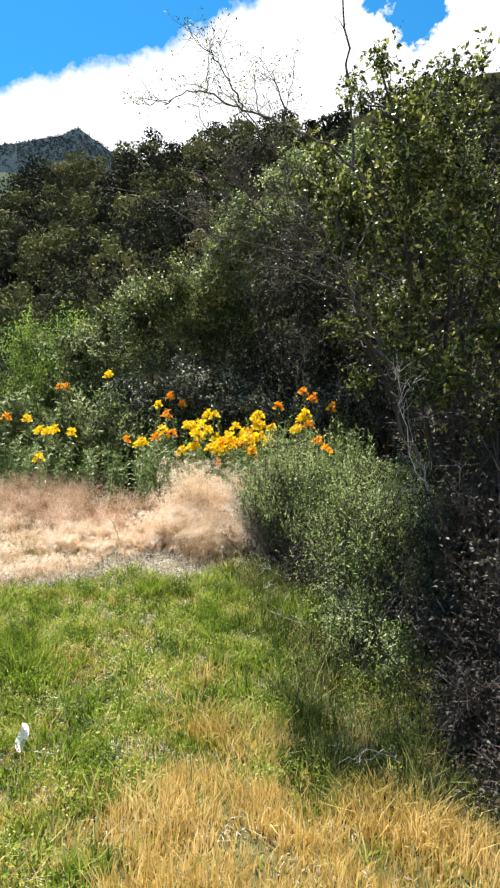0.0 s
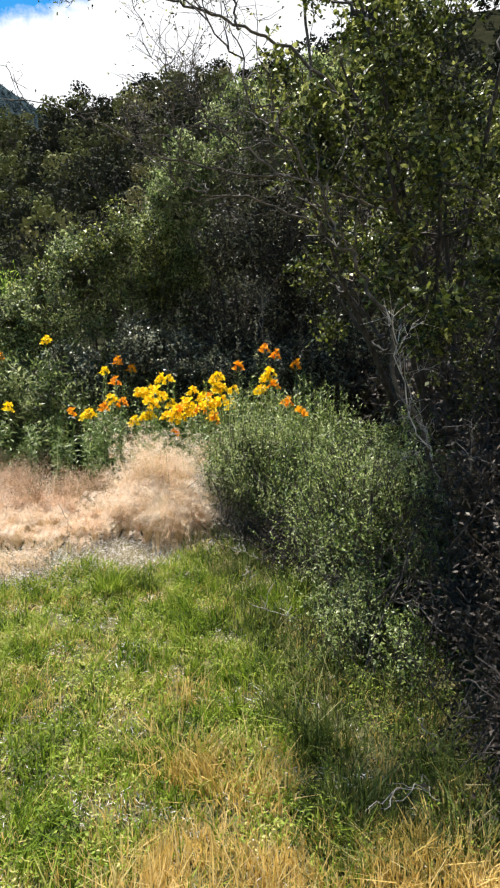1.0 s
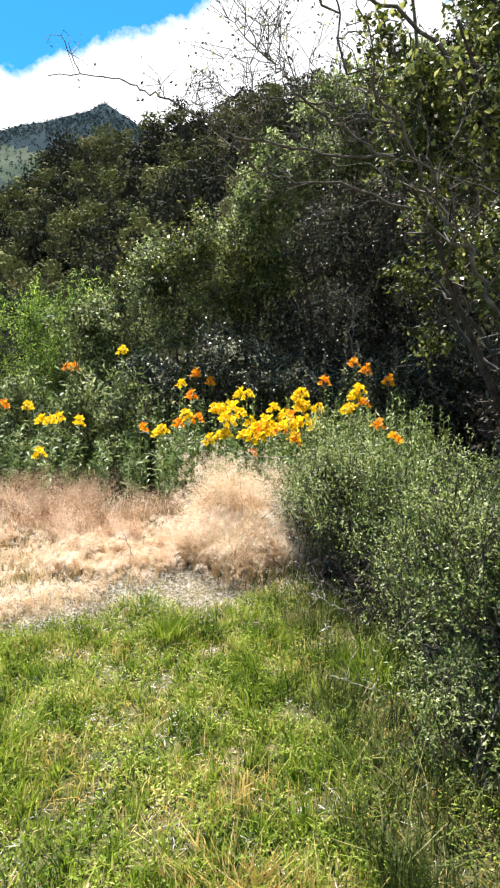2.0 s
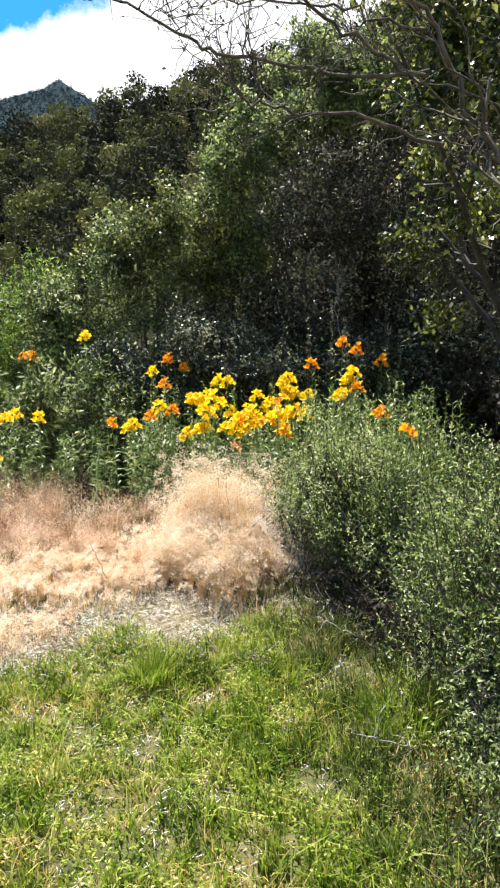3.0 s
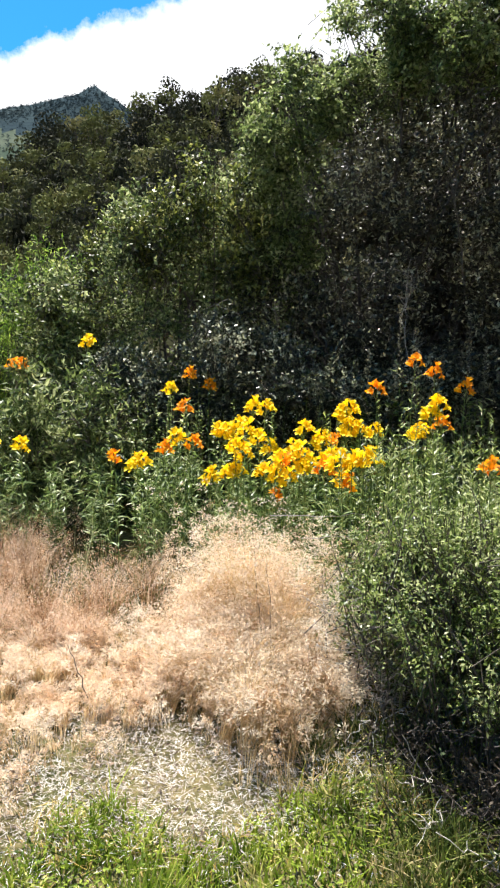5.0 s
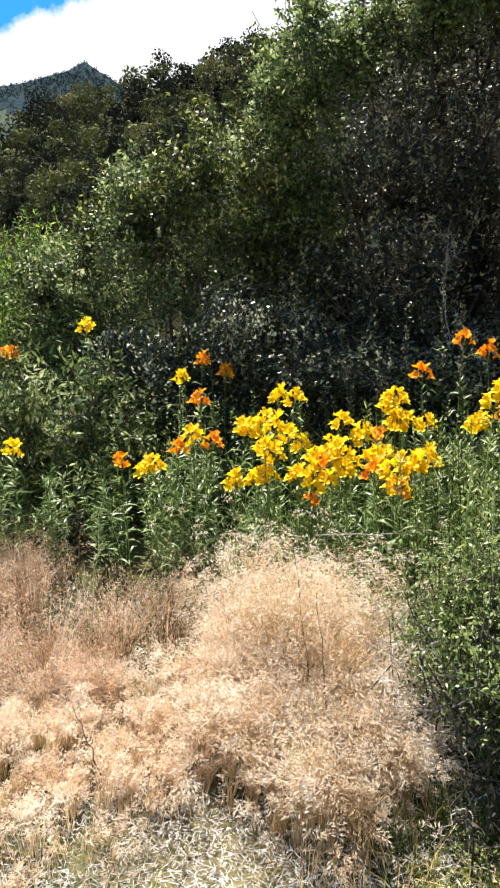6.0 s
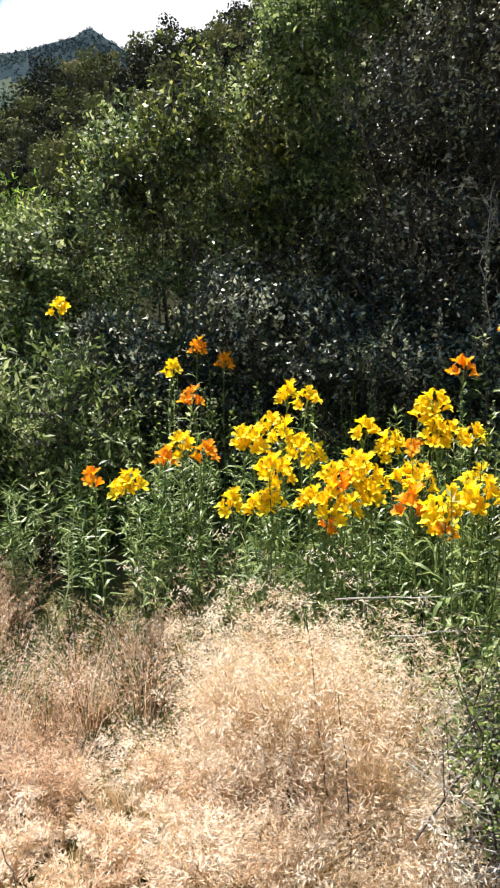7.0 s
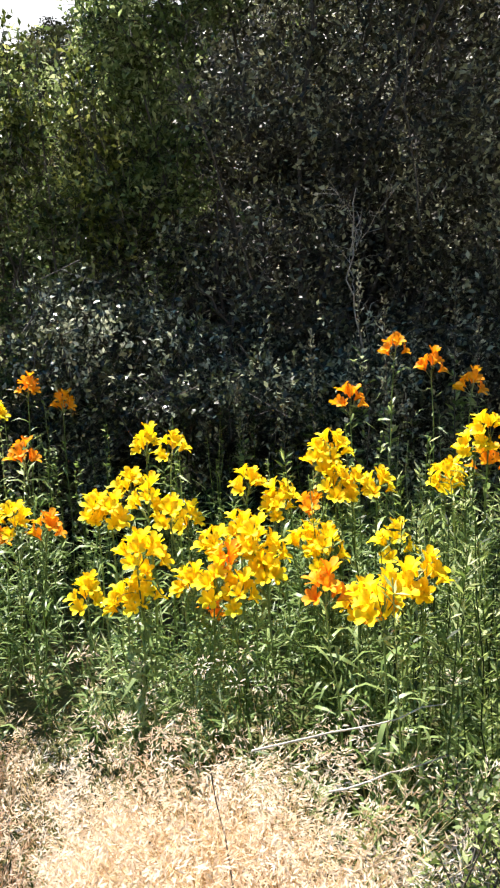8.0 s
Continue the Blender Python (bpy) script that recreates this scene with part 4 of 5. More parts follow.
    ok = (dry_zone(cx, cy) > -0.12) & (cx + 0.45 * (cy - 6.3) < -0.62)
    cx, cy = cx[ok], cy[ok]
    k = np.repeat(np.arange(len(cx)), 115)
    n = len(k)
    x, y = cx[k] + r.normal(0, 0.036, n), cy[k] + r.normal(0, 0.036, n)
    base = np.stack([x, y, ground_z(x, y) - 0.01], -1)
    lean = np.stack([x - cx[k], y - cy[k], 0 * x], -1) * 11 + r.normal(0, 0.25, (n, 3)) * np.array([1, 1, 0])
    h = r.uniform(0.08, 0.24, n) * r.uniform(0.65, 1.7, len(cx))[k]
    parts = [blades(base, lean, h, 0.003)]
    tips = base + (np.array([0, 0, 0.92]) + lean) * h[:, None]
    tips = tips[r.random(n) < 0.6]
    n, per = len(tips), 15
    puff = unit(r.normal(0, 1, (n, per, 3)))
    pos = tips[:, None] + puff * 0.019 * np.array([1, 1, 1.5])
    parts.append(leaves(pos.reshape(-1, 3), (puff + np.array([0, 0, -0.3])).reshape(-1, 3), scatter(n * per, 9), r.uniform(0.009, 0.02, n * per), 0.003))
    tagged(obj("reddish_brome_clumps", *join(parts), M_RED_BROME), "reddish-brown withered grass clumps before the flowers", "grass", kind="stuff")


build_grass()


def outer_meadow():
    """The meadow's grass further round, where it thins out into dry tufts."""
    r = np.random.default_rng(91)
    cx, cy = r.uniform(-9, 9, 4200), r.uniform(-6, 10, 4200)
    near = (cx > -2.1) & (cx < 1.4) & (cy > 1.5) & (cy < 7.6)
    wood = (cy > 7.2 + 0.2 * np.abs(cx)) | ((cx > 0.6) & (cx < 3.2) & (cy > 2.6))
    ok = ~near & ~wood & (np.hypot(cx, cy - 2) < 8.3 + 0.9 * waves(cx, cy, 2.5, 92))
    cx, cy = cx[ok], cy[ok]
    k = np.repeat(np.arange(len(cx)), 12)
    n = len(k)
    x, y = cx[k] + r.normal(0, 0.07, n), cy[k] + r.normal(0, 0.07, n)
    tone = waves(x, y, 1.6, 93) + 0.5 * r.normal(0, 1, len(cx))[k]
    for name, label, pick, mt in (("outer_green_grass", "tufted green grass further out on the meadow", tone > 0, M_GREEN_GRASS), ("outer_dry_grass", "dry golden grass further out on the meadow", tone <= 0, M_GOLD_GRASS)):
        put_grass(name, label, x[pick], y[pick], 0.11, 0.010, 0.7, mt, 94)


outer_meadow()


def tuft(x, y, h, wide, count, material, label, seed):
    """A grass tuft: long blades fanning out of one crown."""
    r = np.random.default_rng(seed)
    root = new("grass_tuft")
    root.location = (x, y, float(ground_z(x, y)) - 0.01)
    tagged(root, label, "grass tuft", "grass tufts")
    a, q = r.uniform(0, 6.28, count), np.sqrt(r.uniform(0, 1, count)) * wide
    base = np.stack([np.cos(a) * q, np.sin(a) * q, 0 * a], -1)
    lean = np.stack([np.cos(a), np.sin(a), 0 * a], -1) * np.abs(r.normal(0.25, 0.4, count))[:, None] + r.normal(0, 0.25, (count, 3)) * np.array([1, 1, 0])
    tagged(obj("blade_fan", *blades(base, lean, h * r.uniform(0.3, 1.15, count), 0.006), material, root), kind="stuff")


tuft(-0.58, 4.58, 0.15, 0.09, 420, M_GREEN_GRASS, "dark green grass tuft at the edge of the dry grass", 601)
tuft(-0.38, 4.62, 0.11, 0.08, 180, M_DARKENED_GRASS, "small green grass tuft beside the straw", 602)
tuft(-0.99, 3.3, 0.13, 0.18, 300, M_GREEN_GRASS, "tall green grass tuft in the meadow", 603)
tuft(-1.08, 3.55, 0.15, 0.17, 280, M_GREEN_GRASS, "tall green grass tuft in the meadow", 604)
tuft(0.40, 4.22, 0.19, 0.17, 460, M_GREEN_GRASS, "broad green grass tuft below the shrub", 605)
tuft(0.22, 4.75, 0.12, 0.15, 260, M_DARKENED_GRASS, "broad green grass tuft below the shrub", 606)
tuft(0.42, 2.55, 0.12, 0.18, 320, M_DARKENED_GRASS, "tall green grass tuft below the shrub", 607)
tuft(0.62, 2.35, 0.13, 0.20, 420, M_GOLD_GRASS, "golden dry grass tuft in the meadow", 608)
tuft(0.10, 2.85, 0.12, 0.20, 420, M_GOLD_GRASS, "golden dry grass tuft in the meadow", 609)
tuft(-0.15, 3.0, 0.11, 0.16, 320, M_GOLD_GRASS, "golden dry grass tuft in the meadow", 610)


def dead_twigs(x, y, seed, size=0.35, wood=None):
    """A dead forked twig lying in the grass."""
    r = np.random.default_rng(seed)
    root = new("dead_twig")
    root.location = (x, y, float(ground_z(x, y)))
    tagged(root, "grey dead forked twig lying in the grass", "twig", "dead twigs")
    a = r.uniform(0, 6.28)
    end = np.array([math.cos(a) * size, math.sin(a) * size, 0.14])
    main = np.stack([np.array([0, 0, 0.01]) + end * u + r.normal(0, 0.012, 3) * (0 < u < 1) for u in np.linspace(0, 1, 8)])
    obj("stalk", *tubes(main[None], np.linspace(0.0028, 0.0013, 8)[None], 5), wood or M_PALE_WOOD, root)
    for k in range(6):
        s = main[r.integers(2, 7)]
        to = s + unit(end * 0.8 + r.normal(0, 0.3, 3) + np.array([0, 0, 0.12])) * size * r.uniform(0.2, 0.5)
        side = np.stack([s + (to - s) * u + r.normal(0, 0.008, 3) * (u > 0) for u in np.linspace(0, 1, 5)])
        obj("fork", *tubes(side[None], np.linspace(0.002, 0.0009, 5)[None], 4), wood or M_PALE_WOOD, root)


for k, (tx, ty) in enumerate([(0.32, 4.9), (0.42, 4.4), (0.5, 4.05), (0.05, 5.35), (0.2, 5.45), (0.75, 2.75), (0.9, 2.9), (0.12, 5.75), (0.3, 5.2), (0.25, 4.55), (0.45, 4.75), (0.85, 2.6)]):
    dead_twigs(tx, ty, 640 + k, 0.20 + 0.05 * (k % 3), M_DEAD if ty < 3 else M_PALE_WOOD)


def stalk_tangle():
    """Grey dead stalks that lean and lie across each other between the brome and the leafy shoots."""
    r = np.random.default_rng(95)
    n = 150
    x, y = r.uniform(-0.02, 0.34, n), r.uniform(5.5, 6.05, n)
    z = ground_z(x, y) + r.uniform(0.02, 0.42, n) * np.clip(1.3 - 2.2 * np.abs(x - 0.1), 0.3, 1)
    a = r.normal(0, 0.5, n) + 3.14 * (r.random(n) < 0.5)
    way = np.stack([np.cos(a), 0.7 * np.sin(a) - 0.1, r.normal(0.12, 0.35, n)], -1)
    ln = r.uniform(0.12, 0.34, n)[:, None]
    c = np.stack([x, y, z], -1)
    path = np.stack([c + way * ln * u + r.normal(0, 0.012, (n, 3)) - np.array([0, 0, 0.10]) * ln * u * u for u in (-0.5, -0.2, 0.15, 0.5)], 1)
    path[:, :, 2] = np.maximum(path[:, :, 2], ground_z(path[:, :, 0], path[:, :, 1]) + 0.004)
    tagged(obj("stalk_tangle", *tubes(path, np.tile([0.0022, 0.0019, 0.0015, 0.0009], (n, 1)), 4), M_PALE_WOOD), "grey tangle of dead stalks beside the brome", "dead stalks", kind="stuff")
    m = 2600
    k = r.integers(0, n, m)
    p = path[k, r.integers(0, 4, m)] + r.normal(0, 0.02, (m, 3))
    tagged(obj("withered_leaves", *leaves(p, r.normal(0, 1, (m, 3)), scatter(m, 96), r.uniform(0.012, 0.035, m), 0.006), M_THATCH), "pale withered leaves caught in the dead stalks", "dead leaves", kind="stuff")


stalk_tangle()


def paper_scrap(x, y):
    """A crumpled white scrap standing in the grass."""
    bm = bmesh.new()
    bmesh.ops.create_grid(bm, x_segments=7, y_segments=12, size=0.5)
    r = random.Random(5)
    for v in bm.verts:
        v.co = Vector((v.co.x * 0.036 * (1.2 - abs(v.co.y)), v.co.y * 0.11, 0))
        v.co.z = 0.016 * math.sin(v.co.y * 70 + v.co.x * 90) + 0.010 * math.cos(v.co.x * 150 + v.co.y * 40) + r.uniform(-0.003, 0.003)
        v.co.x += 0.008 * math.sin(v.co.y * 50)
    bmesh.ops.solidify(bm, geom=bm.faces[:], thickness=0.001)
    me = bpy.data.meshes.new("paper_scrap")
    bm.to_mesh(me)
    bm.free()
    me.materials.append(M_PAPER)
    ob = new("paper_scrap", me)
    ob.matrix_world = pose(x, y, float(ground_z(x, y)) + 0.06, 62, 8, 20)
    tagged(ob, "crumpled white paper scrap standing in the grass", "litter")


paper_scrap(-0.84, 2.7)


# ---- flowers ----
def petals(flat, seed):
    """One flower, a funnel of six broad overlapping petals that opens along +z, 45 mm long."""
    r = np.random.default_rng(seed)
    parts = []
    for k in range(6):
        a = k * math.pi / 3 + r.normal(0, 0.08)
        out, side = np.array([math.cos(a), math.sin(a), 0]), np.array([-math.sin(a), math.cos(a), 0])
        wide = 1.0 if k % 2 else 0.8
        lift = r.normal(0, 0.005)
        rows = []
        for s, w, o, z in ((0, 0.003, 0.002, 0), (0.35, 0.009, 0.007, 0.016), (0.7, 0.019, 0.017 + 0.004 * flat, 0.029), (0.9, 0.021, 0.025 + 0.006 * flat, 0.035 - 0.004 * flat), (1, 0.014, 0.030 + 0.008 * flat, 0.037 - 0.009 * flat)):
            c = out * (o + r.normal(0, 0.0008)) + np.array([0, 0, z + lift * s])
            curl = -out * 0.003 * (s > 0.3)
            rows += [c - side * w * wide / 2 + curl, c + out * 0.001, c + side * w * wide / 2 + curl]
        f = np.array([[3 * i + j, 3 * i + j + 1, 3 * i + j + 4, 3 * i + j + 3] for i in range(4) for j in range(2)])
        parts.append((np.array(rows), f))
    return join(parts)


FLOWER = {}
for tone, mt in (("yellow", M_YELLOW), ("orange", M_ORANGE)):
    FLOWER[tone] = []
    for k in range(3):
        me = fast_mesh("flower", *petals(k * 0.45 - 0.4, 300 + k))
        me.materials.append(mt)
        FLOWER[tone].append(me)


LEAF = []
for k in range(3):
    bend = 0.012 + 0.012 * k
    rows = [(0, 0.002, 0), (0.3, 0.008, 0.006), (0.65, 0.009, 0.004), (1.0, 0.001, -bend)]
    lv = np.array([[w / 2 * sgn, 0.075 * u, h + (0.0015 if sgn else 0)] for u, w, h in rows for sgn in (-1, 1)])
    me = fast_mesh("leaf", lv, np.array([[0, 1, 3, 2], [2, 3, 5, 4], [4, 5, 7, 6]]))
    me.materials.append(M_LILY_LEAF)
    LEAF.append(me)


def leafy(foot, head, count, r, length=0.075):
    """A stem's line and its narrow leaves."""
    ts = np.linspace(0, 1, 7)[:, None]
    line = foot + (head - foot) * ts + r.normal(0, 0.008, (7, 3)) * np.sin(ts * 3.14)
    w = r.uniform(0.12, 0.97, count)
    p = foot + (head - foot) * w[:, None]
    a = r.uniform(0, 6.28, count)
    way = np.stack([np.cos(a), np.sin(a), r.normal(0.35, 0.45, count)], -1)
    return line, leaves(p, way, unit(r.normal(0, 0.4, (count, 3)) + np.array([0, 0, 1])), length * r.uniform(0.6, 1.25, count), 0.0075, 0.25, 0.4)


def lily(x, y, z, tone, flowers, seed, spread=0.034):
    """A wild lily: a leafy stem with a rounded head of flowers."""
    r = np.random.default_rng(seed)
    fx, fy = x + r.normal(0, 0.05), y + abs(r.normal(0.04, 0.05))
    root = new("wild_lily")
    root.location = (fx, fy, float(ground_z(fx, fy)) - 0.01)
    off = np.array(root.location)
    tagged(root, f"wild lily with a head of {tone} funnel flowers", "flower", "wild lilies")
    head = np.array([x, y, z - 0.045]) - off
    ts = np.linspace(0, 1, 7)[:, None]
    line = head * ts + r.normal(0, 0.008, (7, 3)) * np.sin(ts * 3.14)
    for k in range(22):
        u = 0.2 + 0.76 * (k + r.uniform(0, 1)) / 22
        ob = new("leaf", LEAF[k % 3])
        ob.parent = root
        s = r.uniform(0.75, 1.3)
        ob.matrix_basis = Matrix.LocRotScale(Vector(head * u), Euler((r.normal(0.35, 0.4), r.normal(0, 0.3), k * 2.4 + r.normal(0, 0.3))), (s, s, s))
    rays = []
    for k in range(flowers):
        g = k * 2.4 + r.normal(0, 0.3)
        q = math.sqrt((k + 0.3) / flowers)
        to = head + np.array([math.cos(g) * q * spread, math.sin(g) * q * spread, 0.044 - 0.062 * q * q + r.normal(0, 0.007)])
        rays.append(np.stack([head * 0.97 + (to - head * 0.97) * u for u in (0, 0.3, 0.7, 1.0)]))
        face = Vector((math.cos(g) * 1.1 * q, math.sin(g) * 1.1 * q, 0.8))
        fl = new("flower", FLOWER[tone][k % 3])
        fl.parent = root
        s = r.uniform(0.75, 1.05)
        fl.matrix_basis = Matrix.LocRotScale(Vector(to), face.to_track_quat("Z", "Y") @ Euler((0, 0, r.uniform(0, 1))).to_quaternion(), (s, s, s))
    sv, sf = join([tubes(line[None], np.linspace(0.0035, 0.0022, 7)[None], 5), tubes(np.array(rays), np.full((flowers, 4), 0.0012), 3)])
    obj("stem", sv, sf, M_LILY_LEAF, root)


YELLOW_MID = [(-0.37, 7.25, 1.35), (-0.29, 7.12, 1.35), (-0.54, 6.75, 1.25), (-0.50, 6.72, 1.24), (-0.44, 7.0, 1.26), (-0.39, 6.85, 1.24), (-0.33, 6.8, 1.20),
              (-0.44, 6.52, 1.18), (-0.40, 6.58, 1.14), (-0.26, 7.0, 1.12), (-0.59, 6.78, 0.99), (-0.47, 6.56, 1.04), (-0.43, 6.54, 1.05), (-0.29, 6.64, 1.04),
              (-0.20, 6.80, 1.09), (-0.10, 6.66, 1.14), (-0.13, 6.72, 1.15), (-0.08, 6.60, 1.07), (-0.06, 6.66, 1.09), (-0.17, 6.56, 1.02), (-0.23, 6.6, 1.05),
              (-1.02, 6.82, 1.05), (-0.98, 6.8, 1.06), (-0.81, 6.99, 1.18)]
YELLOW_RIGHT = [(-0.06, 6.94, 1.24), (0.04, 6.92, 1.19), (0.02, 6.88, 1.17), (0.17, 6.75, 1.37), (0.13, 6.75, 1.34), (0.15, 6.66, 1.28), (0.20, 6.66, 1.27), (0.30, 6.72, 1.25),
                (0.05, 6.66, 1.12), (0.09, 6.62, 1.14), (0.08, 6.55, 1.11), (0.05, 6.06, 1.18), (0.11, 6.10, 1.16), (0.17, 6.12, 1.18), (0.26, 6.5, 1.14), (0.10, 6.34, 1.05),
                (0.52, 6.72, 1.24), (0.55, 6.76, 1.26), (0.62, 6.63, 1.41), (0.59, 6.66, 1.36)]
YELLOW_LEFT = [(-1.53, 7.75, 1.75), (-0.96, 7.75, 1.44), (-1.96, 6.9, 1.13), (-2.26, 7.2, 1.23), (-2.07, 7.0, 1.13), (-1.92, 7.0, 1.14), (-1.74, 7.0, 1.12), (-1.95, 6.6, 0.88)]
ORANGE = [(-0.84, 7.9, 1.54), (-0.70, 7.92, 1.46), (-0.80, 7.29, 1.34), (-0.90, 7.1, 1.10), (-0.71, 6.95, 1.15), (0.38, 7.18, 1.46), (0.66, 7.42, 1.64),
          (0.75, 7.28, 1.57), (0.97, 7.36, 1.48), (0.66, 6.7, 1.30), (0.0, 6.3, 1.11), (0.67, 5.9, 1.18), (-2.11, 7.9, 1.59),
          (-2.48, 7.2, 1.25), (-2.01, 7.8, 1.6)]
SMALL = [(0.64, 5.05, 1.16), (0.11, 6.32, 1.03), (-0.22, 6.78, 0.88), (-1.14, 6.8, 1.08), (0.09, 6.72, 1.2), (-0.19, 6.62, 1.09)]
for group_no, (tone, heads) in enumerate((("yellow", YELLOW_MID), ("yellow", YELLOW_RIGHT), ("yellow", YELLOW_LEFT), ("orange", ORANGE))):
    for k, (hx, hy, hz) in enumerate(heads):
        lily(hx, hy, hz, tone, 8 if tone == "yellow" else 7, 400 + 50 * group_no + k)

for k, (hx, hy, hz) in enumerate(SMALL):
    lily(hx, hy, hz, "orange", 4, 700 + k, 0.022)


def flower_bed():
    """The flowerless leafy stems that fill the bed between the lilies."""
    r = np.random.default_rng(77)
    parts_l, lines, rad = [], [], []
    k = 0
    while k < 560:
        x, y = r.uniform(-2.9, 1.3), r.uniform(5.4, 7.95)
        if dry_zone(x, y) > -0.03 or (x < 0.03 and y < 6.2):
            continue
        z0 = float(ground_z(x, y))
        h = r.uniform(0.35, 0.66) * (0.75 + 0.3 * min(1.0, max(0.0, y - 6.1)))
        foot = np.array([x, y, z0])
        line, lv = leafy(foot, foot + np.array([r.normal(0, 0.07), r.normal(0, 0.07), h]), 72, r, 0.064)
        lines.append(line)
        parts_l.append(lv)
        k += 1
    v, f = tubes(np.array(lines), np.tile(np.linspace(0.003, 0.0015, 7), (len(lines), 1)), 4)
    ob = obj("lily_foliage", *join(parts_l + [(v, f)]), M_LILY_LEAF)
    tagged(ob, "dense narrow green leaves of the flower bed", "foliage", kind="stuff")


flower_bed()


def sage_forbs():
    """Upright grey-green forbs between the lilies and the thicket."""
    r = np.random.default_rng(88)
    bits, lines = [], []
    for k in range(120):
        x, y = r.uniform(-1.3, 1.15), r.uniform(7.35, 8.2)
        foot = np.array([x, y, float(ground_z(x, y))])
        h = r.uniform(0.55, 1.0)
        line, _ = leafy(foot, foot + np.array([r.normal(0, 0.05), r.normal(0, 0.05), h]), 4, r)
        lines.append(line)
        c = 44
        w = r.uniform(0.25, 1.0, c)
        a = r.uniform(0, 6.28, c)
        way = np.stack([np.cos(a), np.sin(a), r.normal(0.5, 0.4, c)], -1)
        bits.append(leaves(foot + (line[-1] - foot) * w[:, None], way, unit(r.normal(0, 0.4, (c, 3)) + np.array([0, 0, 1])), r.uniform(0.02, 0.05, c) * (1.2 - 0.5 * w), 0.014))
    bits.append(tubes(np.array(lines), np.tile(np.linspace(0.003, 0.0014, 7), (len(lines), 1)), 4))
    tagged(obj("grey_forbs", *join(bits), M_SAGE), "upright grey-green forbs behind the flowers", "forbs", kind="stuff")


sage_forbs()


def leafy_shoots():
    """Upright shoots with narrow grey-green leaves that stand among the lilies."""
    r = np.random.default_rng(89)
    bits, lines = [], []
    for k in range(280):
        x, y = r.uniform(-0.05, 1.15), r.uniform(5.55, 7.0)
        if x < 0.05 + 0.25 * max(0.0, 6.2 - y):
            continue
        foot = np.array([x, y, float(ground_z(x, y))])
        line, _ = leafy(foot, foot + np.array([r.normal(0, 0.05), r.normal(0, 0.05), r.uniform(0.6, 1.06)]), 4, r)
        lines.append(line)
        c = 70
        w = r.uniform(0.15, 1.0, c)
        a = r.uniform(0, 6.28, c)
        way = np.stack([np.cos(a), np.sin(a), r.normal(0.75, 0.4, c)], -1)
        bits.append(leaves(foot + (line[-1] - foot) * w[:, None], way, unit(r.normal(0, 0.4, (c, 3)) + np.array([0, 0, 1])), r.uniform(0.025, 0.05, c), 0.0075))
    bits.append(tubes(np.array(lines), np.tile(np.linspace(0.003, 0.0014, 7), (len(lines), 1)), 4))
    tagged(obj("leafy_shoots", *join(bits), M_SAGE), "upright narrow-leaved green shoots between the lilies", "foliage", kind="stuff")


leafy_shoots()


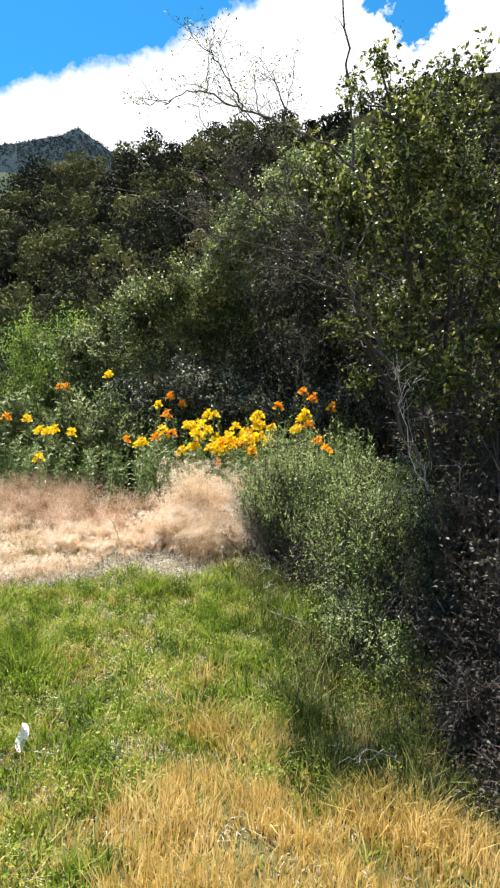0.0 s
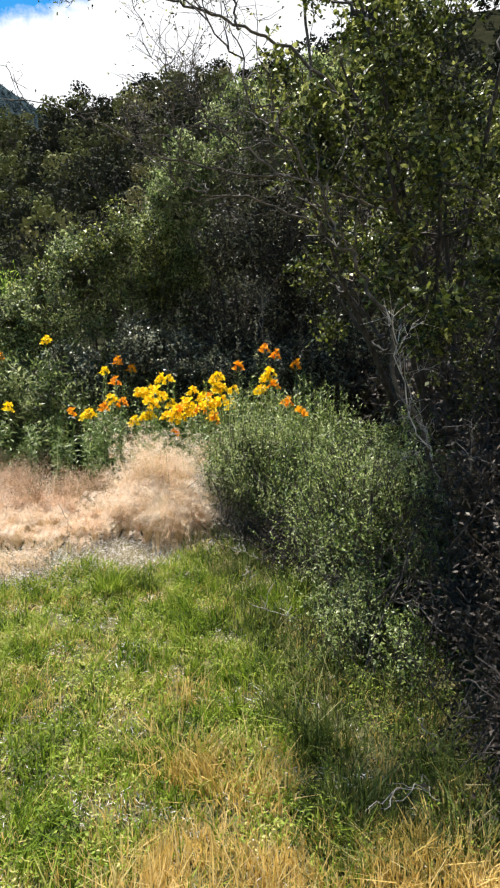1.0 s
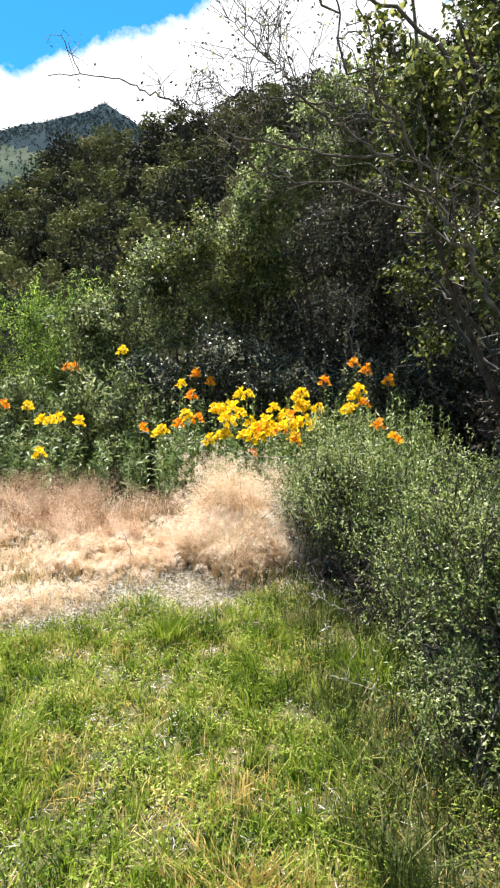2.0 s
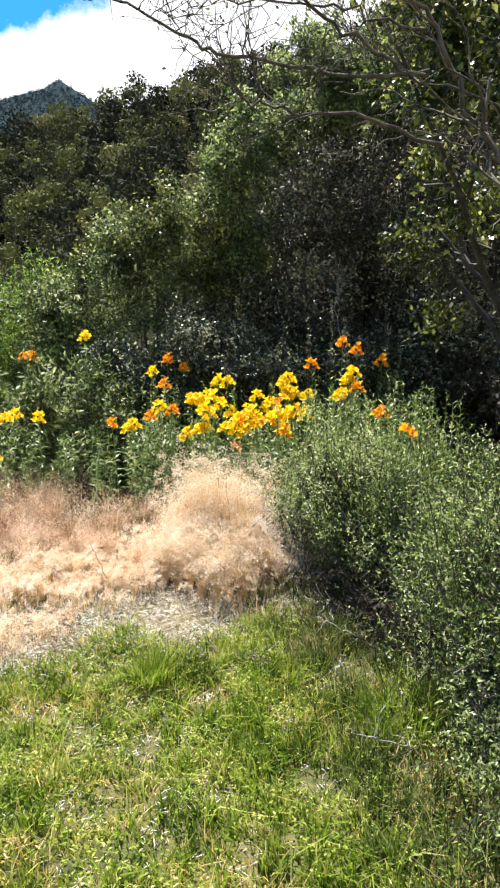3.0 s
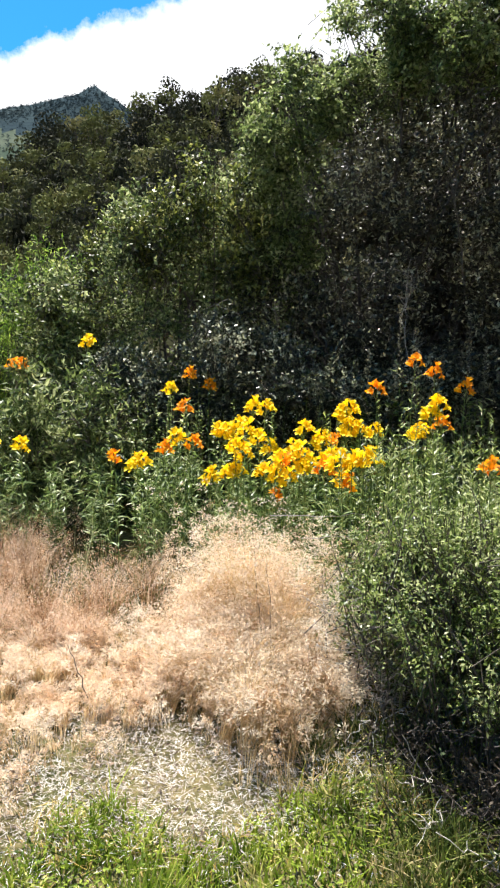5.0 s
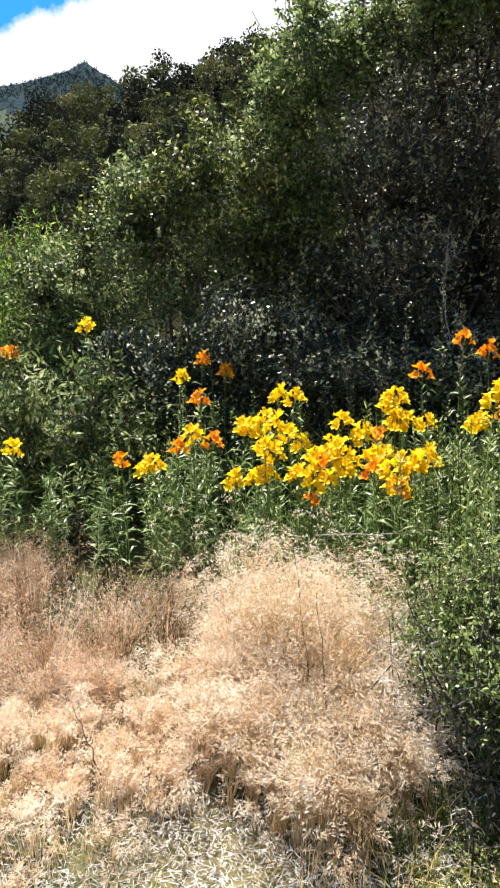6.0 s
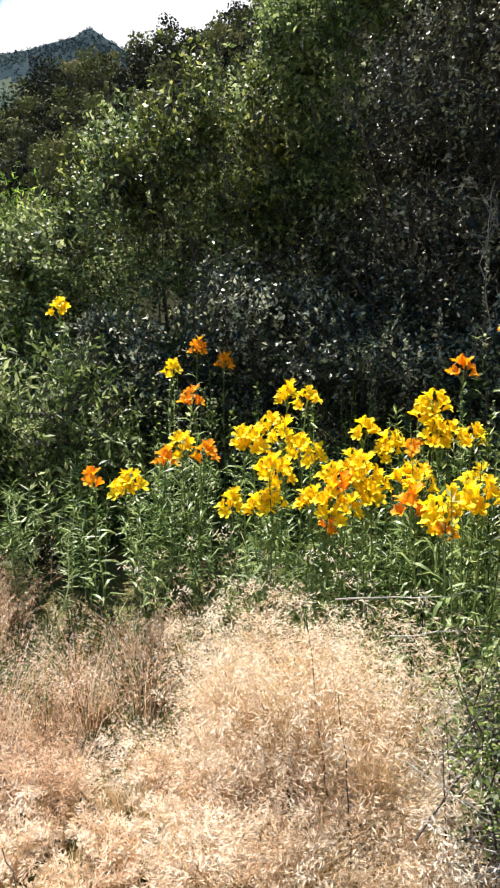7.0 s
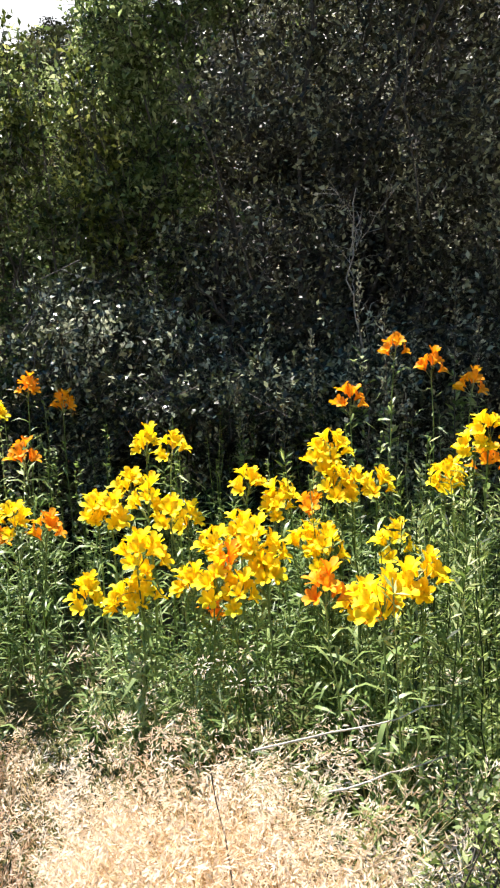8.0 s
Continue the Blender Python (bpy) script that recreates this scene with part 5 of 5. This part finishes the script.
def weed_stalk(x, y, z, seed):
    """A tall weed: an upright stem with a loose spike of small pale seed heads and a few leaves below."""
    r = np.random.default_rng(seed)
    root = new("tall_weed")
    root.location = (x, y, float(ground_z(x, y)) - 0.01)
    tagged(root, "tall grey weed with a loose seed spike", "weed", "tall weeds before the thicket")
    top = np.array([r.normal(0, 0.04), r.normal(0, 0.04), z - root.location.z])
    ts = np.linspace(0, 1, 8)[:, None]
    line = top * ts + r.normal(0, 0.01, (8, 3)) * np.sin(ts * 3.14)
    obj("stem", *tubes(line[None], np.linspace(0.004, 0.0015, 8)[None], 5), M_BARK, root)
    c = 110
    w = 1 - 0.38 * r.uniform(0, 1, c) ** 1.3
    a = r.uniform(0, 6.28, c)
    way = np.stack([np.cos(a), np.sin(a), r.normal(0.9, 0.4, c)], -1)
    p = top * w[:, None] + unit(way) * (1.02 - w)[:, None] * r.uniform(0, 0.16, (c, 1))
    tagged(obj("seed_spike", *leaves(p, way, scatter(c, seed), r.uniform(0.012, 0.026, c), 0.009), M_WEED, root), kind="stuff")
    c = 70
    w, a = r.uniform(0.15, 0.75, c), r.uniform(0, 6.28, c)
    way = np.stack([np.cos(a), np.sin(a), r.normal(0.4, 0.4, c)], -1)
    tagged(obj("foliage", *leaves(top * w[:, None], way, unit(r.normal(0, 0.4, (c, 3)) + np.array([0, 0, 1])), r.uniform(0.04, 0.085, c), 0.018), M_SAGE, root), kind="stuff")


for k, (wx, wy, wz) in enumerate([(0.64, 7.7, 1.98), (1.07, 7.7, 1.94), (0.41, 7.75, 1.70), (0.75, 7.65, 1.84), (0.30, 7.7, 1.46), (0.56, 7.8, 1.62), (1.2, 7.75, 1.72), (0.9, 7.85, 1.66), (0.1, 7.75, 1.50)]):
    weed_stalk(wx, wy, wz, 901 + k)


def dead_stalk(a, b, material, label, seed):
    """One dry stalk with a kink or two."""
    r = np.random.default_rng(seed)
    a, b = np.array(a, float), np.array(b, float)
    line = np.stack([(b - a) * u + r.normal(0, 0.004, 3) * (0 < u < 1) for u in np.linspace(0, 1, 9)])
    v, f = tubes(line[None], np.linspace(0.0024, 0.0012, 9)[None], 5)
    ob = obj("dry_stalk", v, f, material)
    ob.location = a
    tagged(ob, label, "stalk", "dry stalks")


dead_stalk((-0.26, 5.95, 0.93), (0.16, 6.0, 0.93), M_PALE_WOOD, "pale dry stalk lying across the leaves", 801)
dead_stalk((-0.12, 5.92, 0.84), (0.14, 5.95, 0.85), M_PALE_WOOD, "pale dry stalk lying across the leaves", 802)
dead_stalk((-0.286, 5.75, 0.45), (-0.34, 5.95, 0.92), M_BARK, "dark dry stalk standing in the brome", 803)
dead_stalk((-0.25, 5.6, 0.42), (-0.27, 5.72, 0.80), M_BARK, "dark dry stalk standing in the brome", 804)
dead_stalk((-0.95, 5.5, 0.30), (-1.05, 5.58, 0.48), M_BARK, "dark dry stalk standing in the brome", 805)
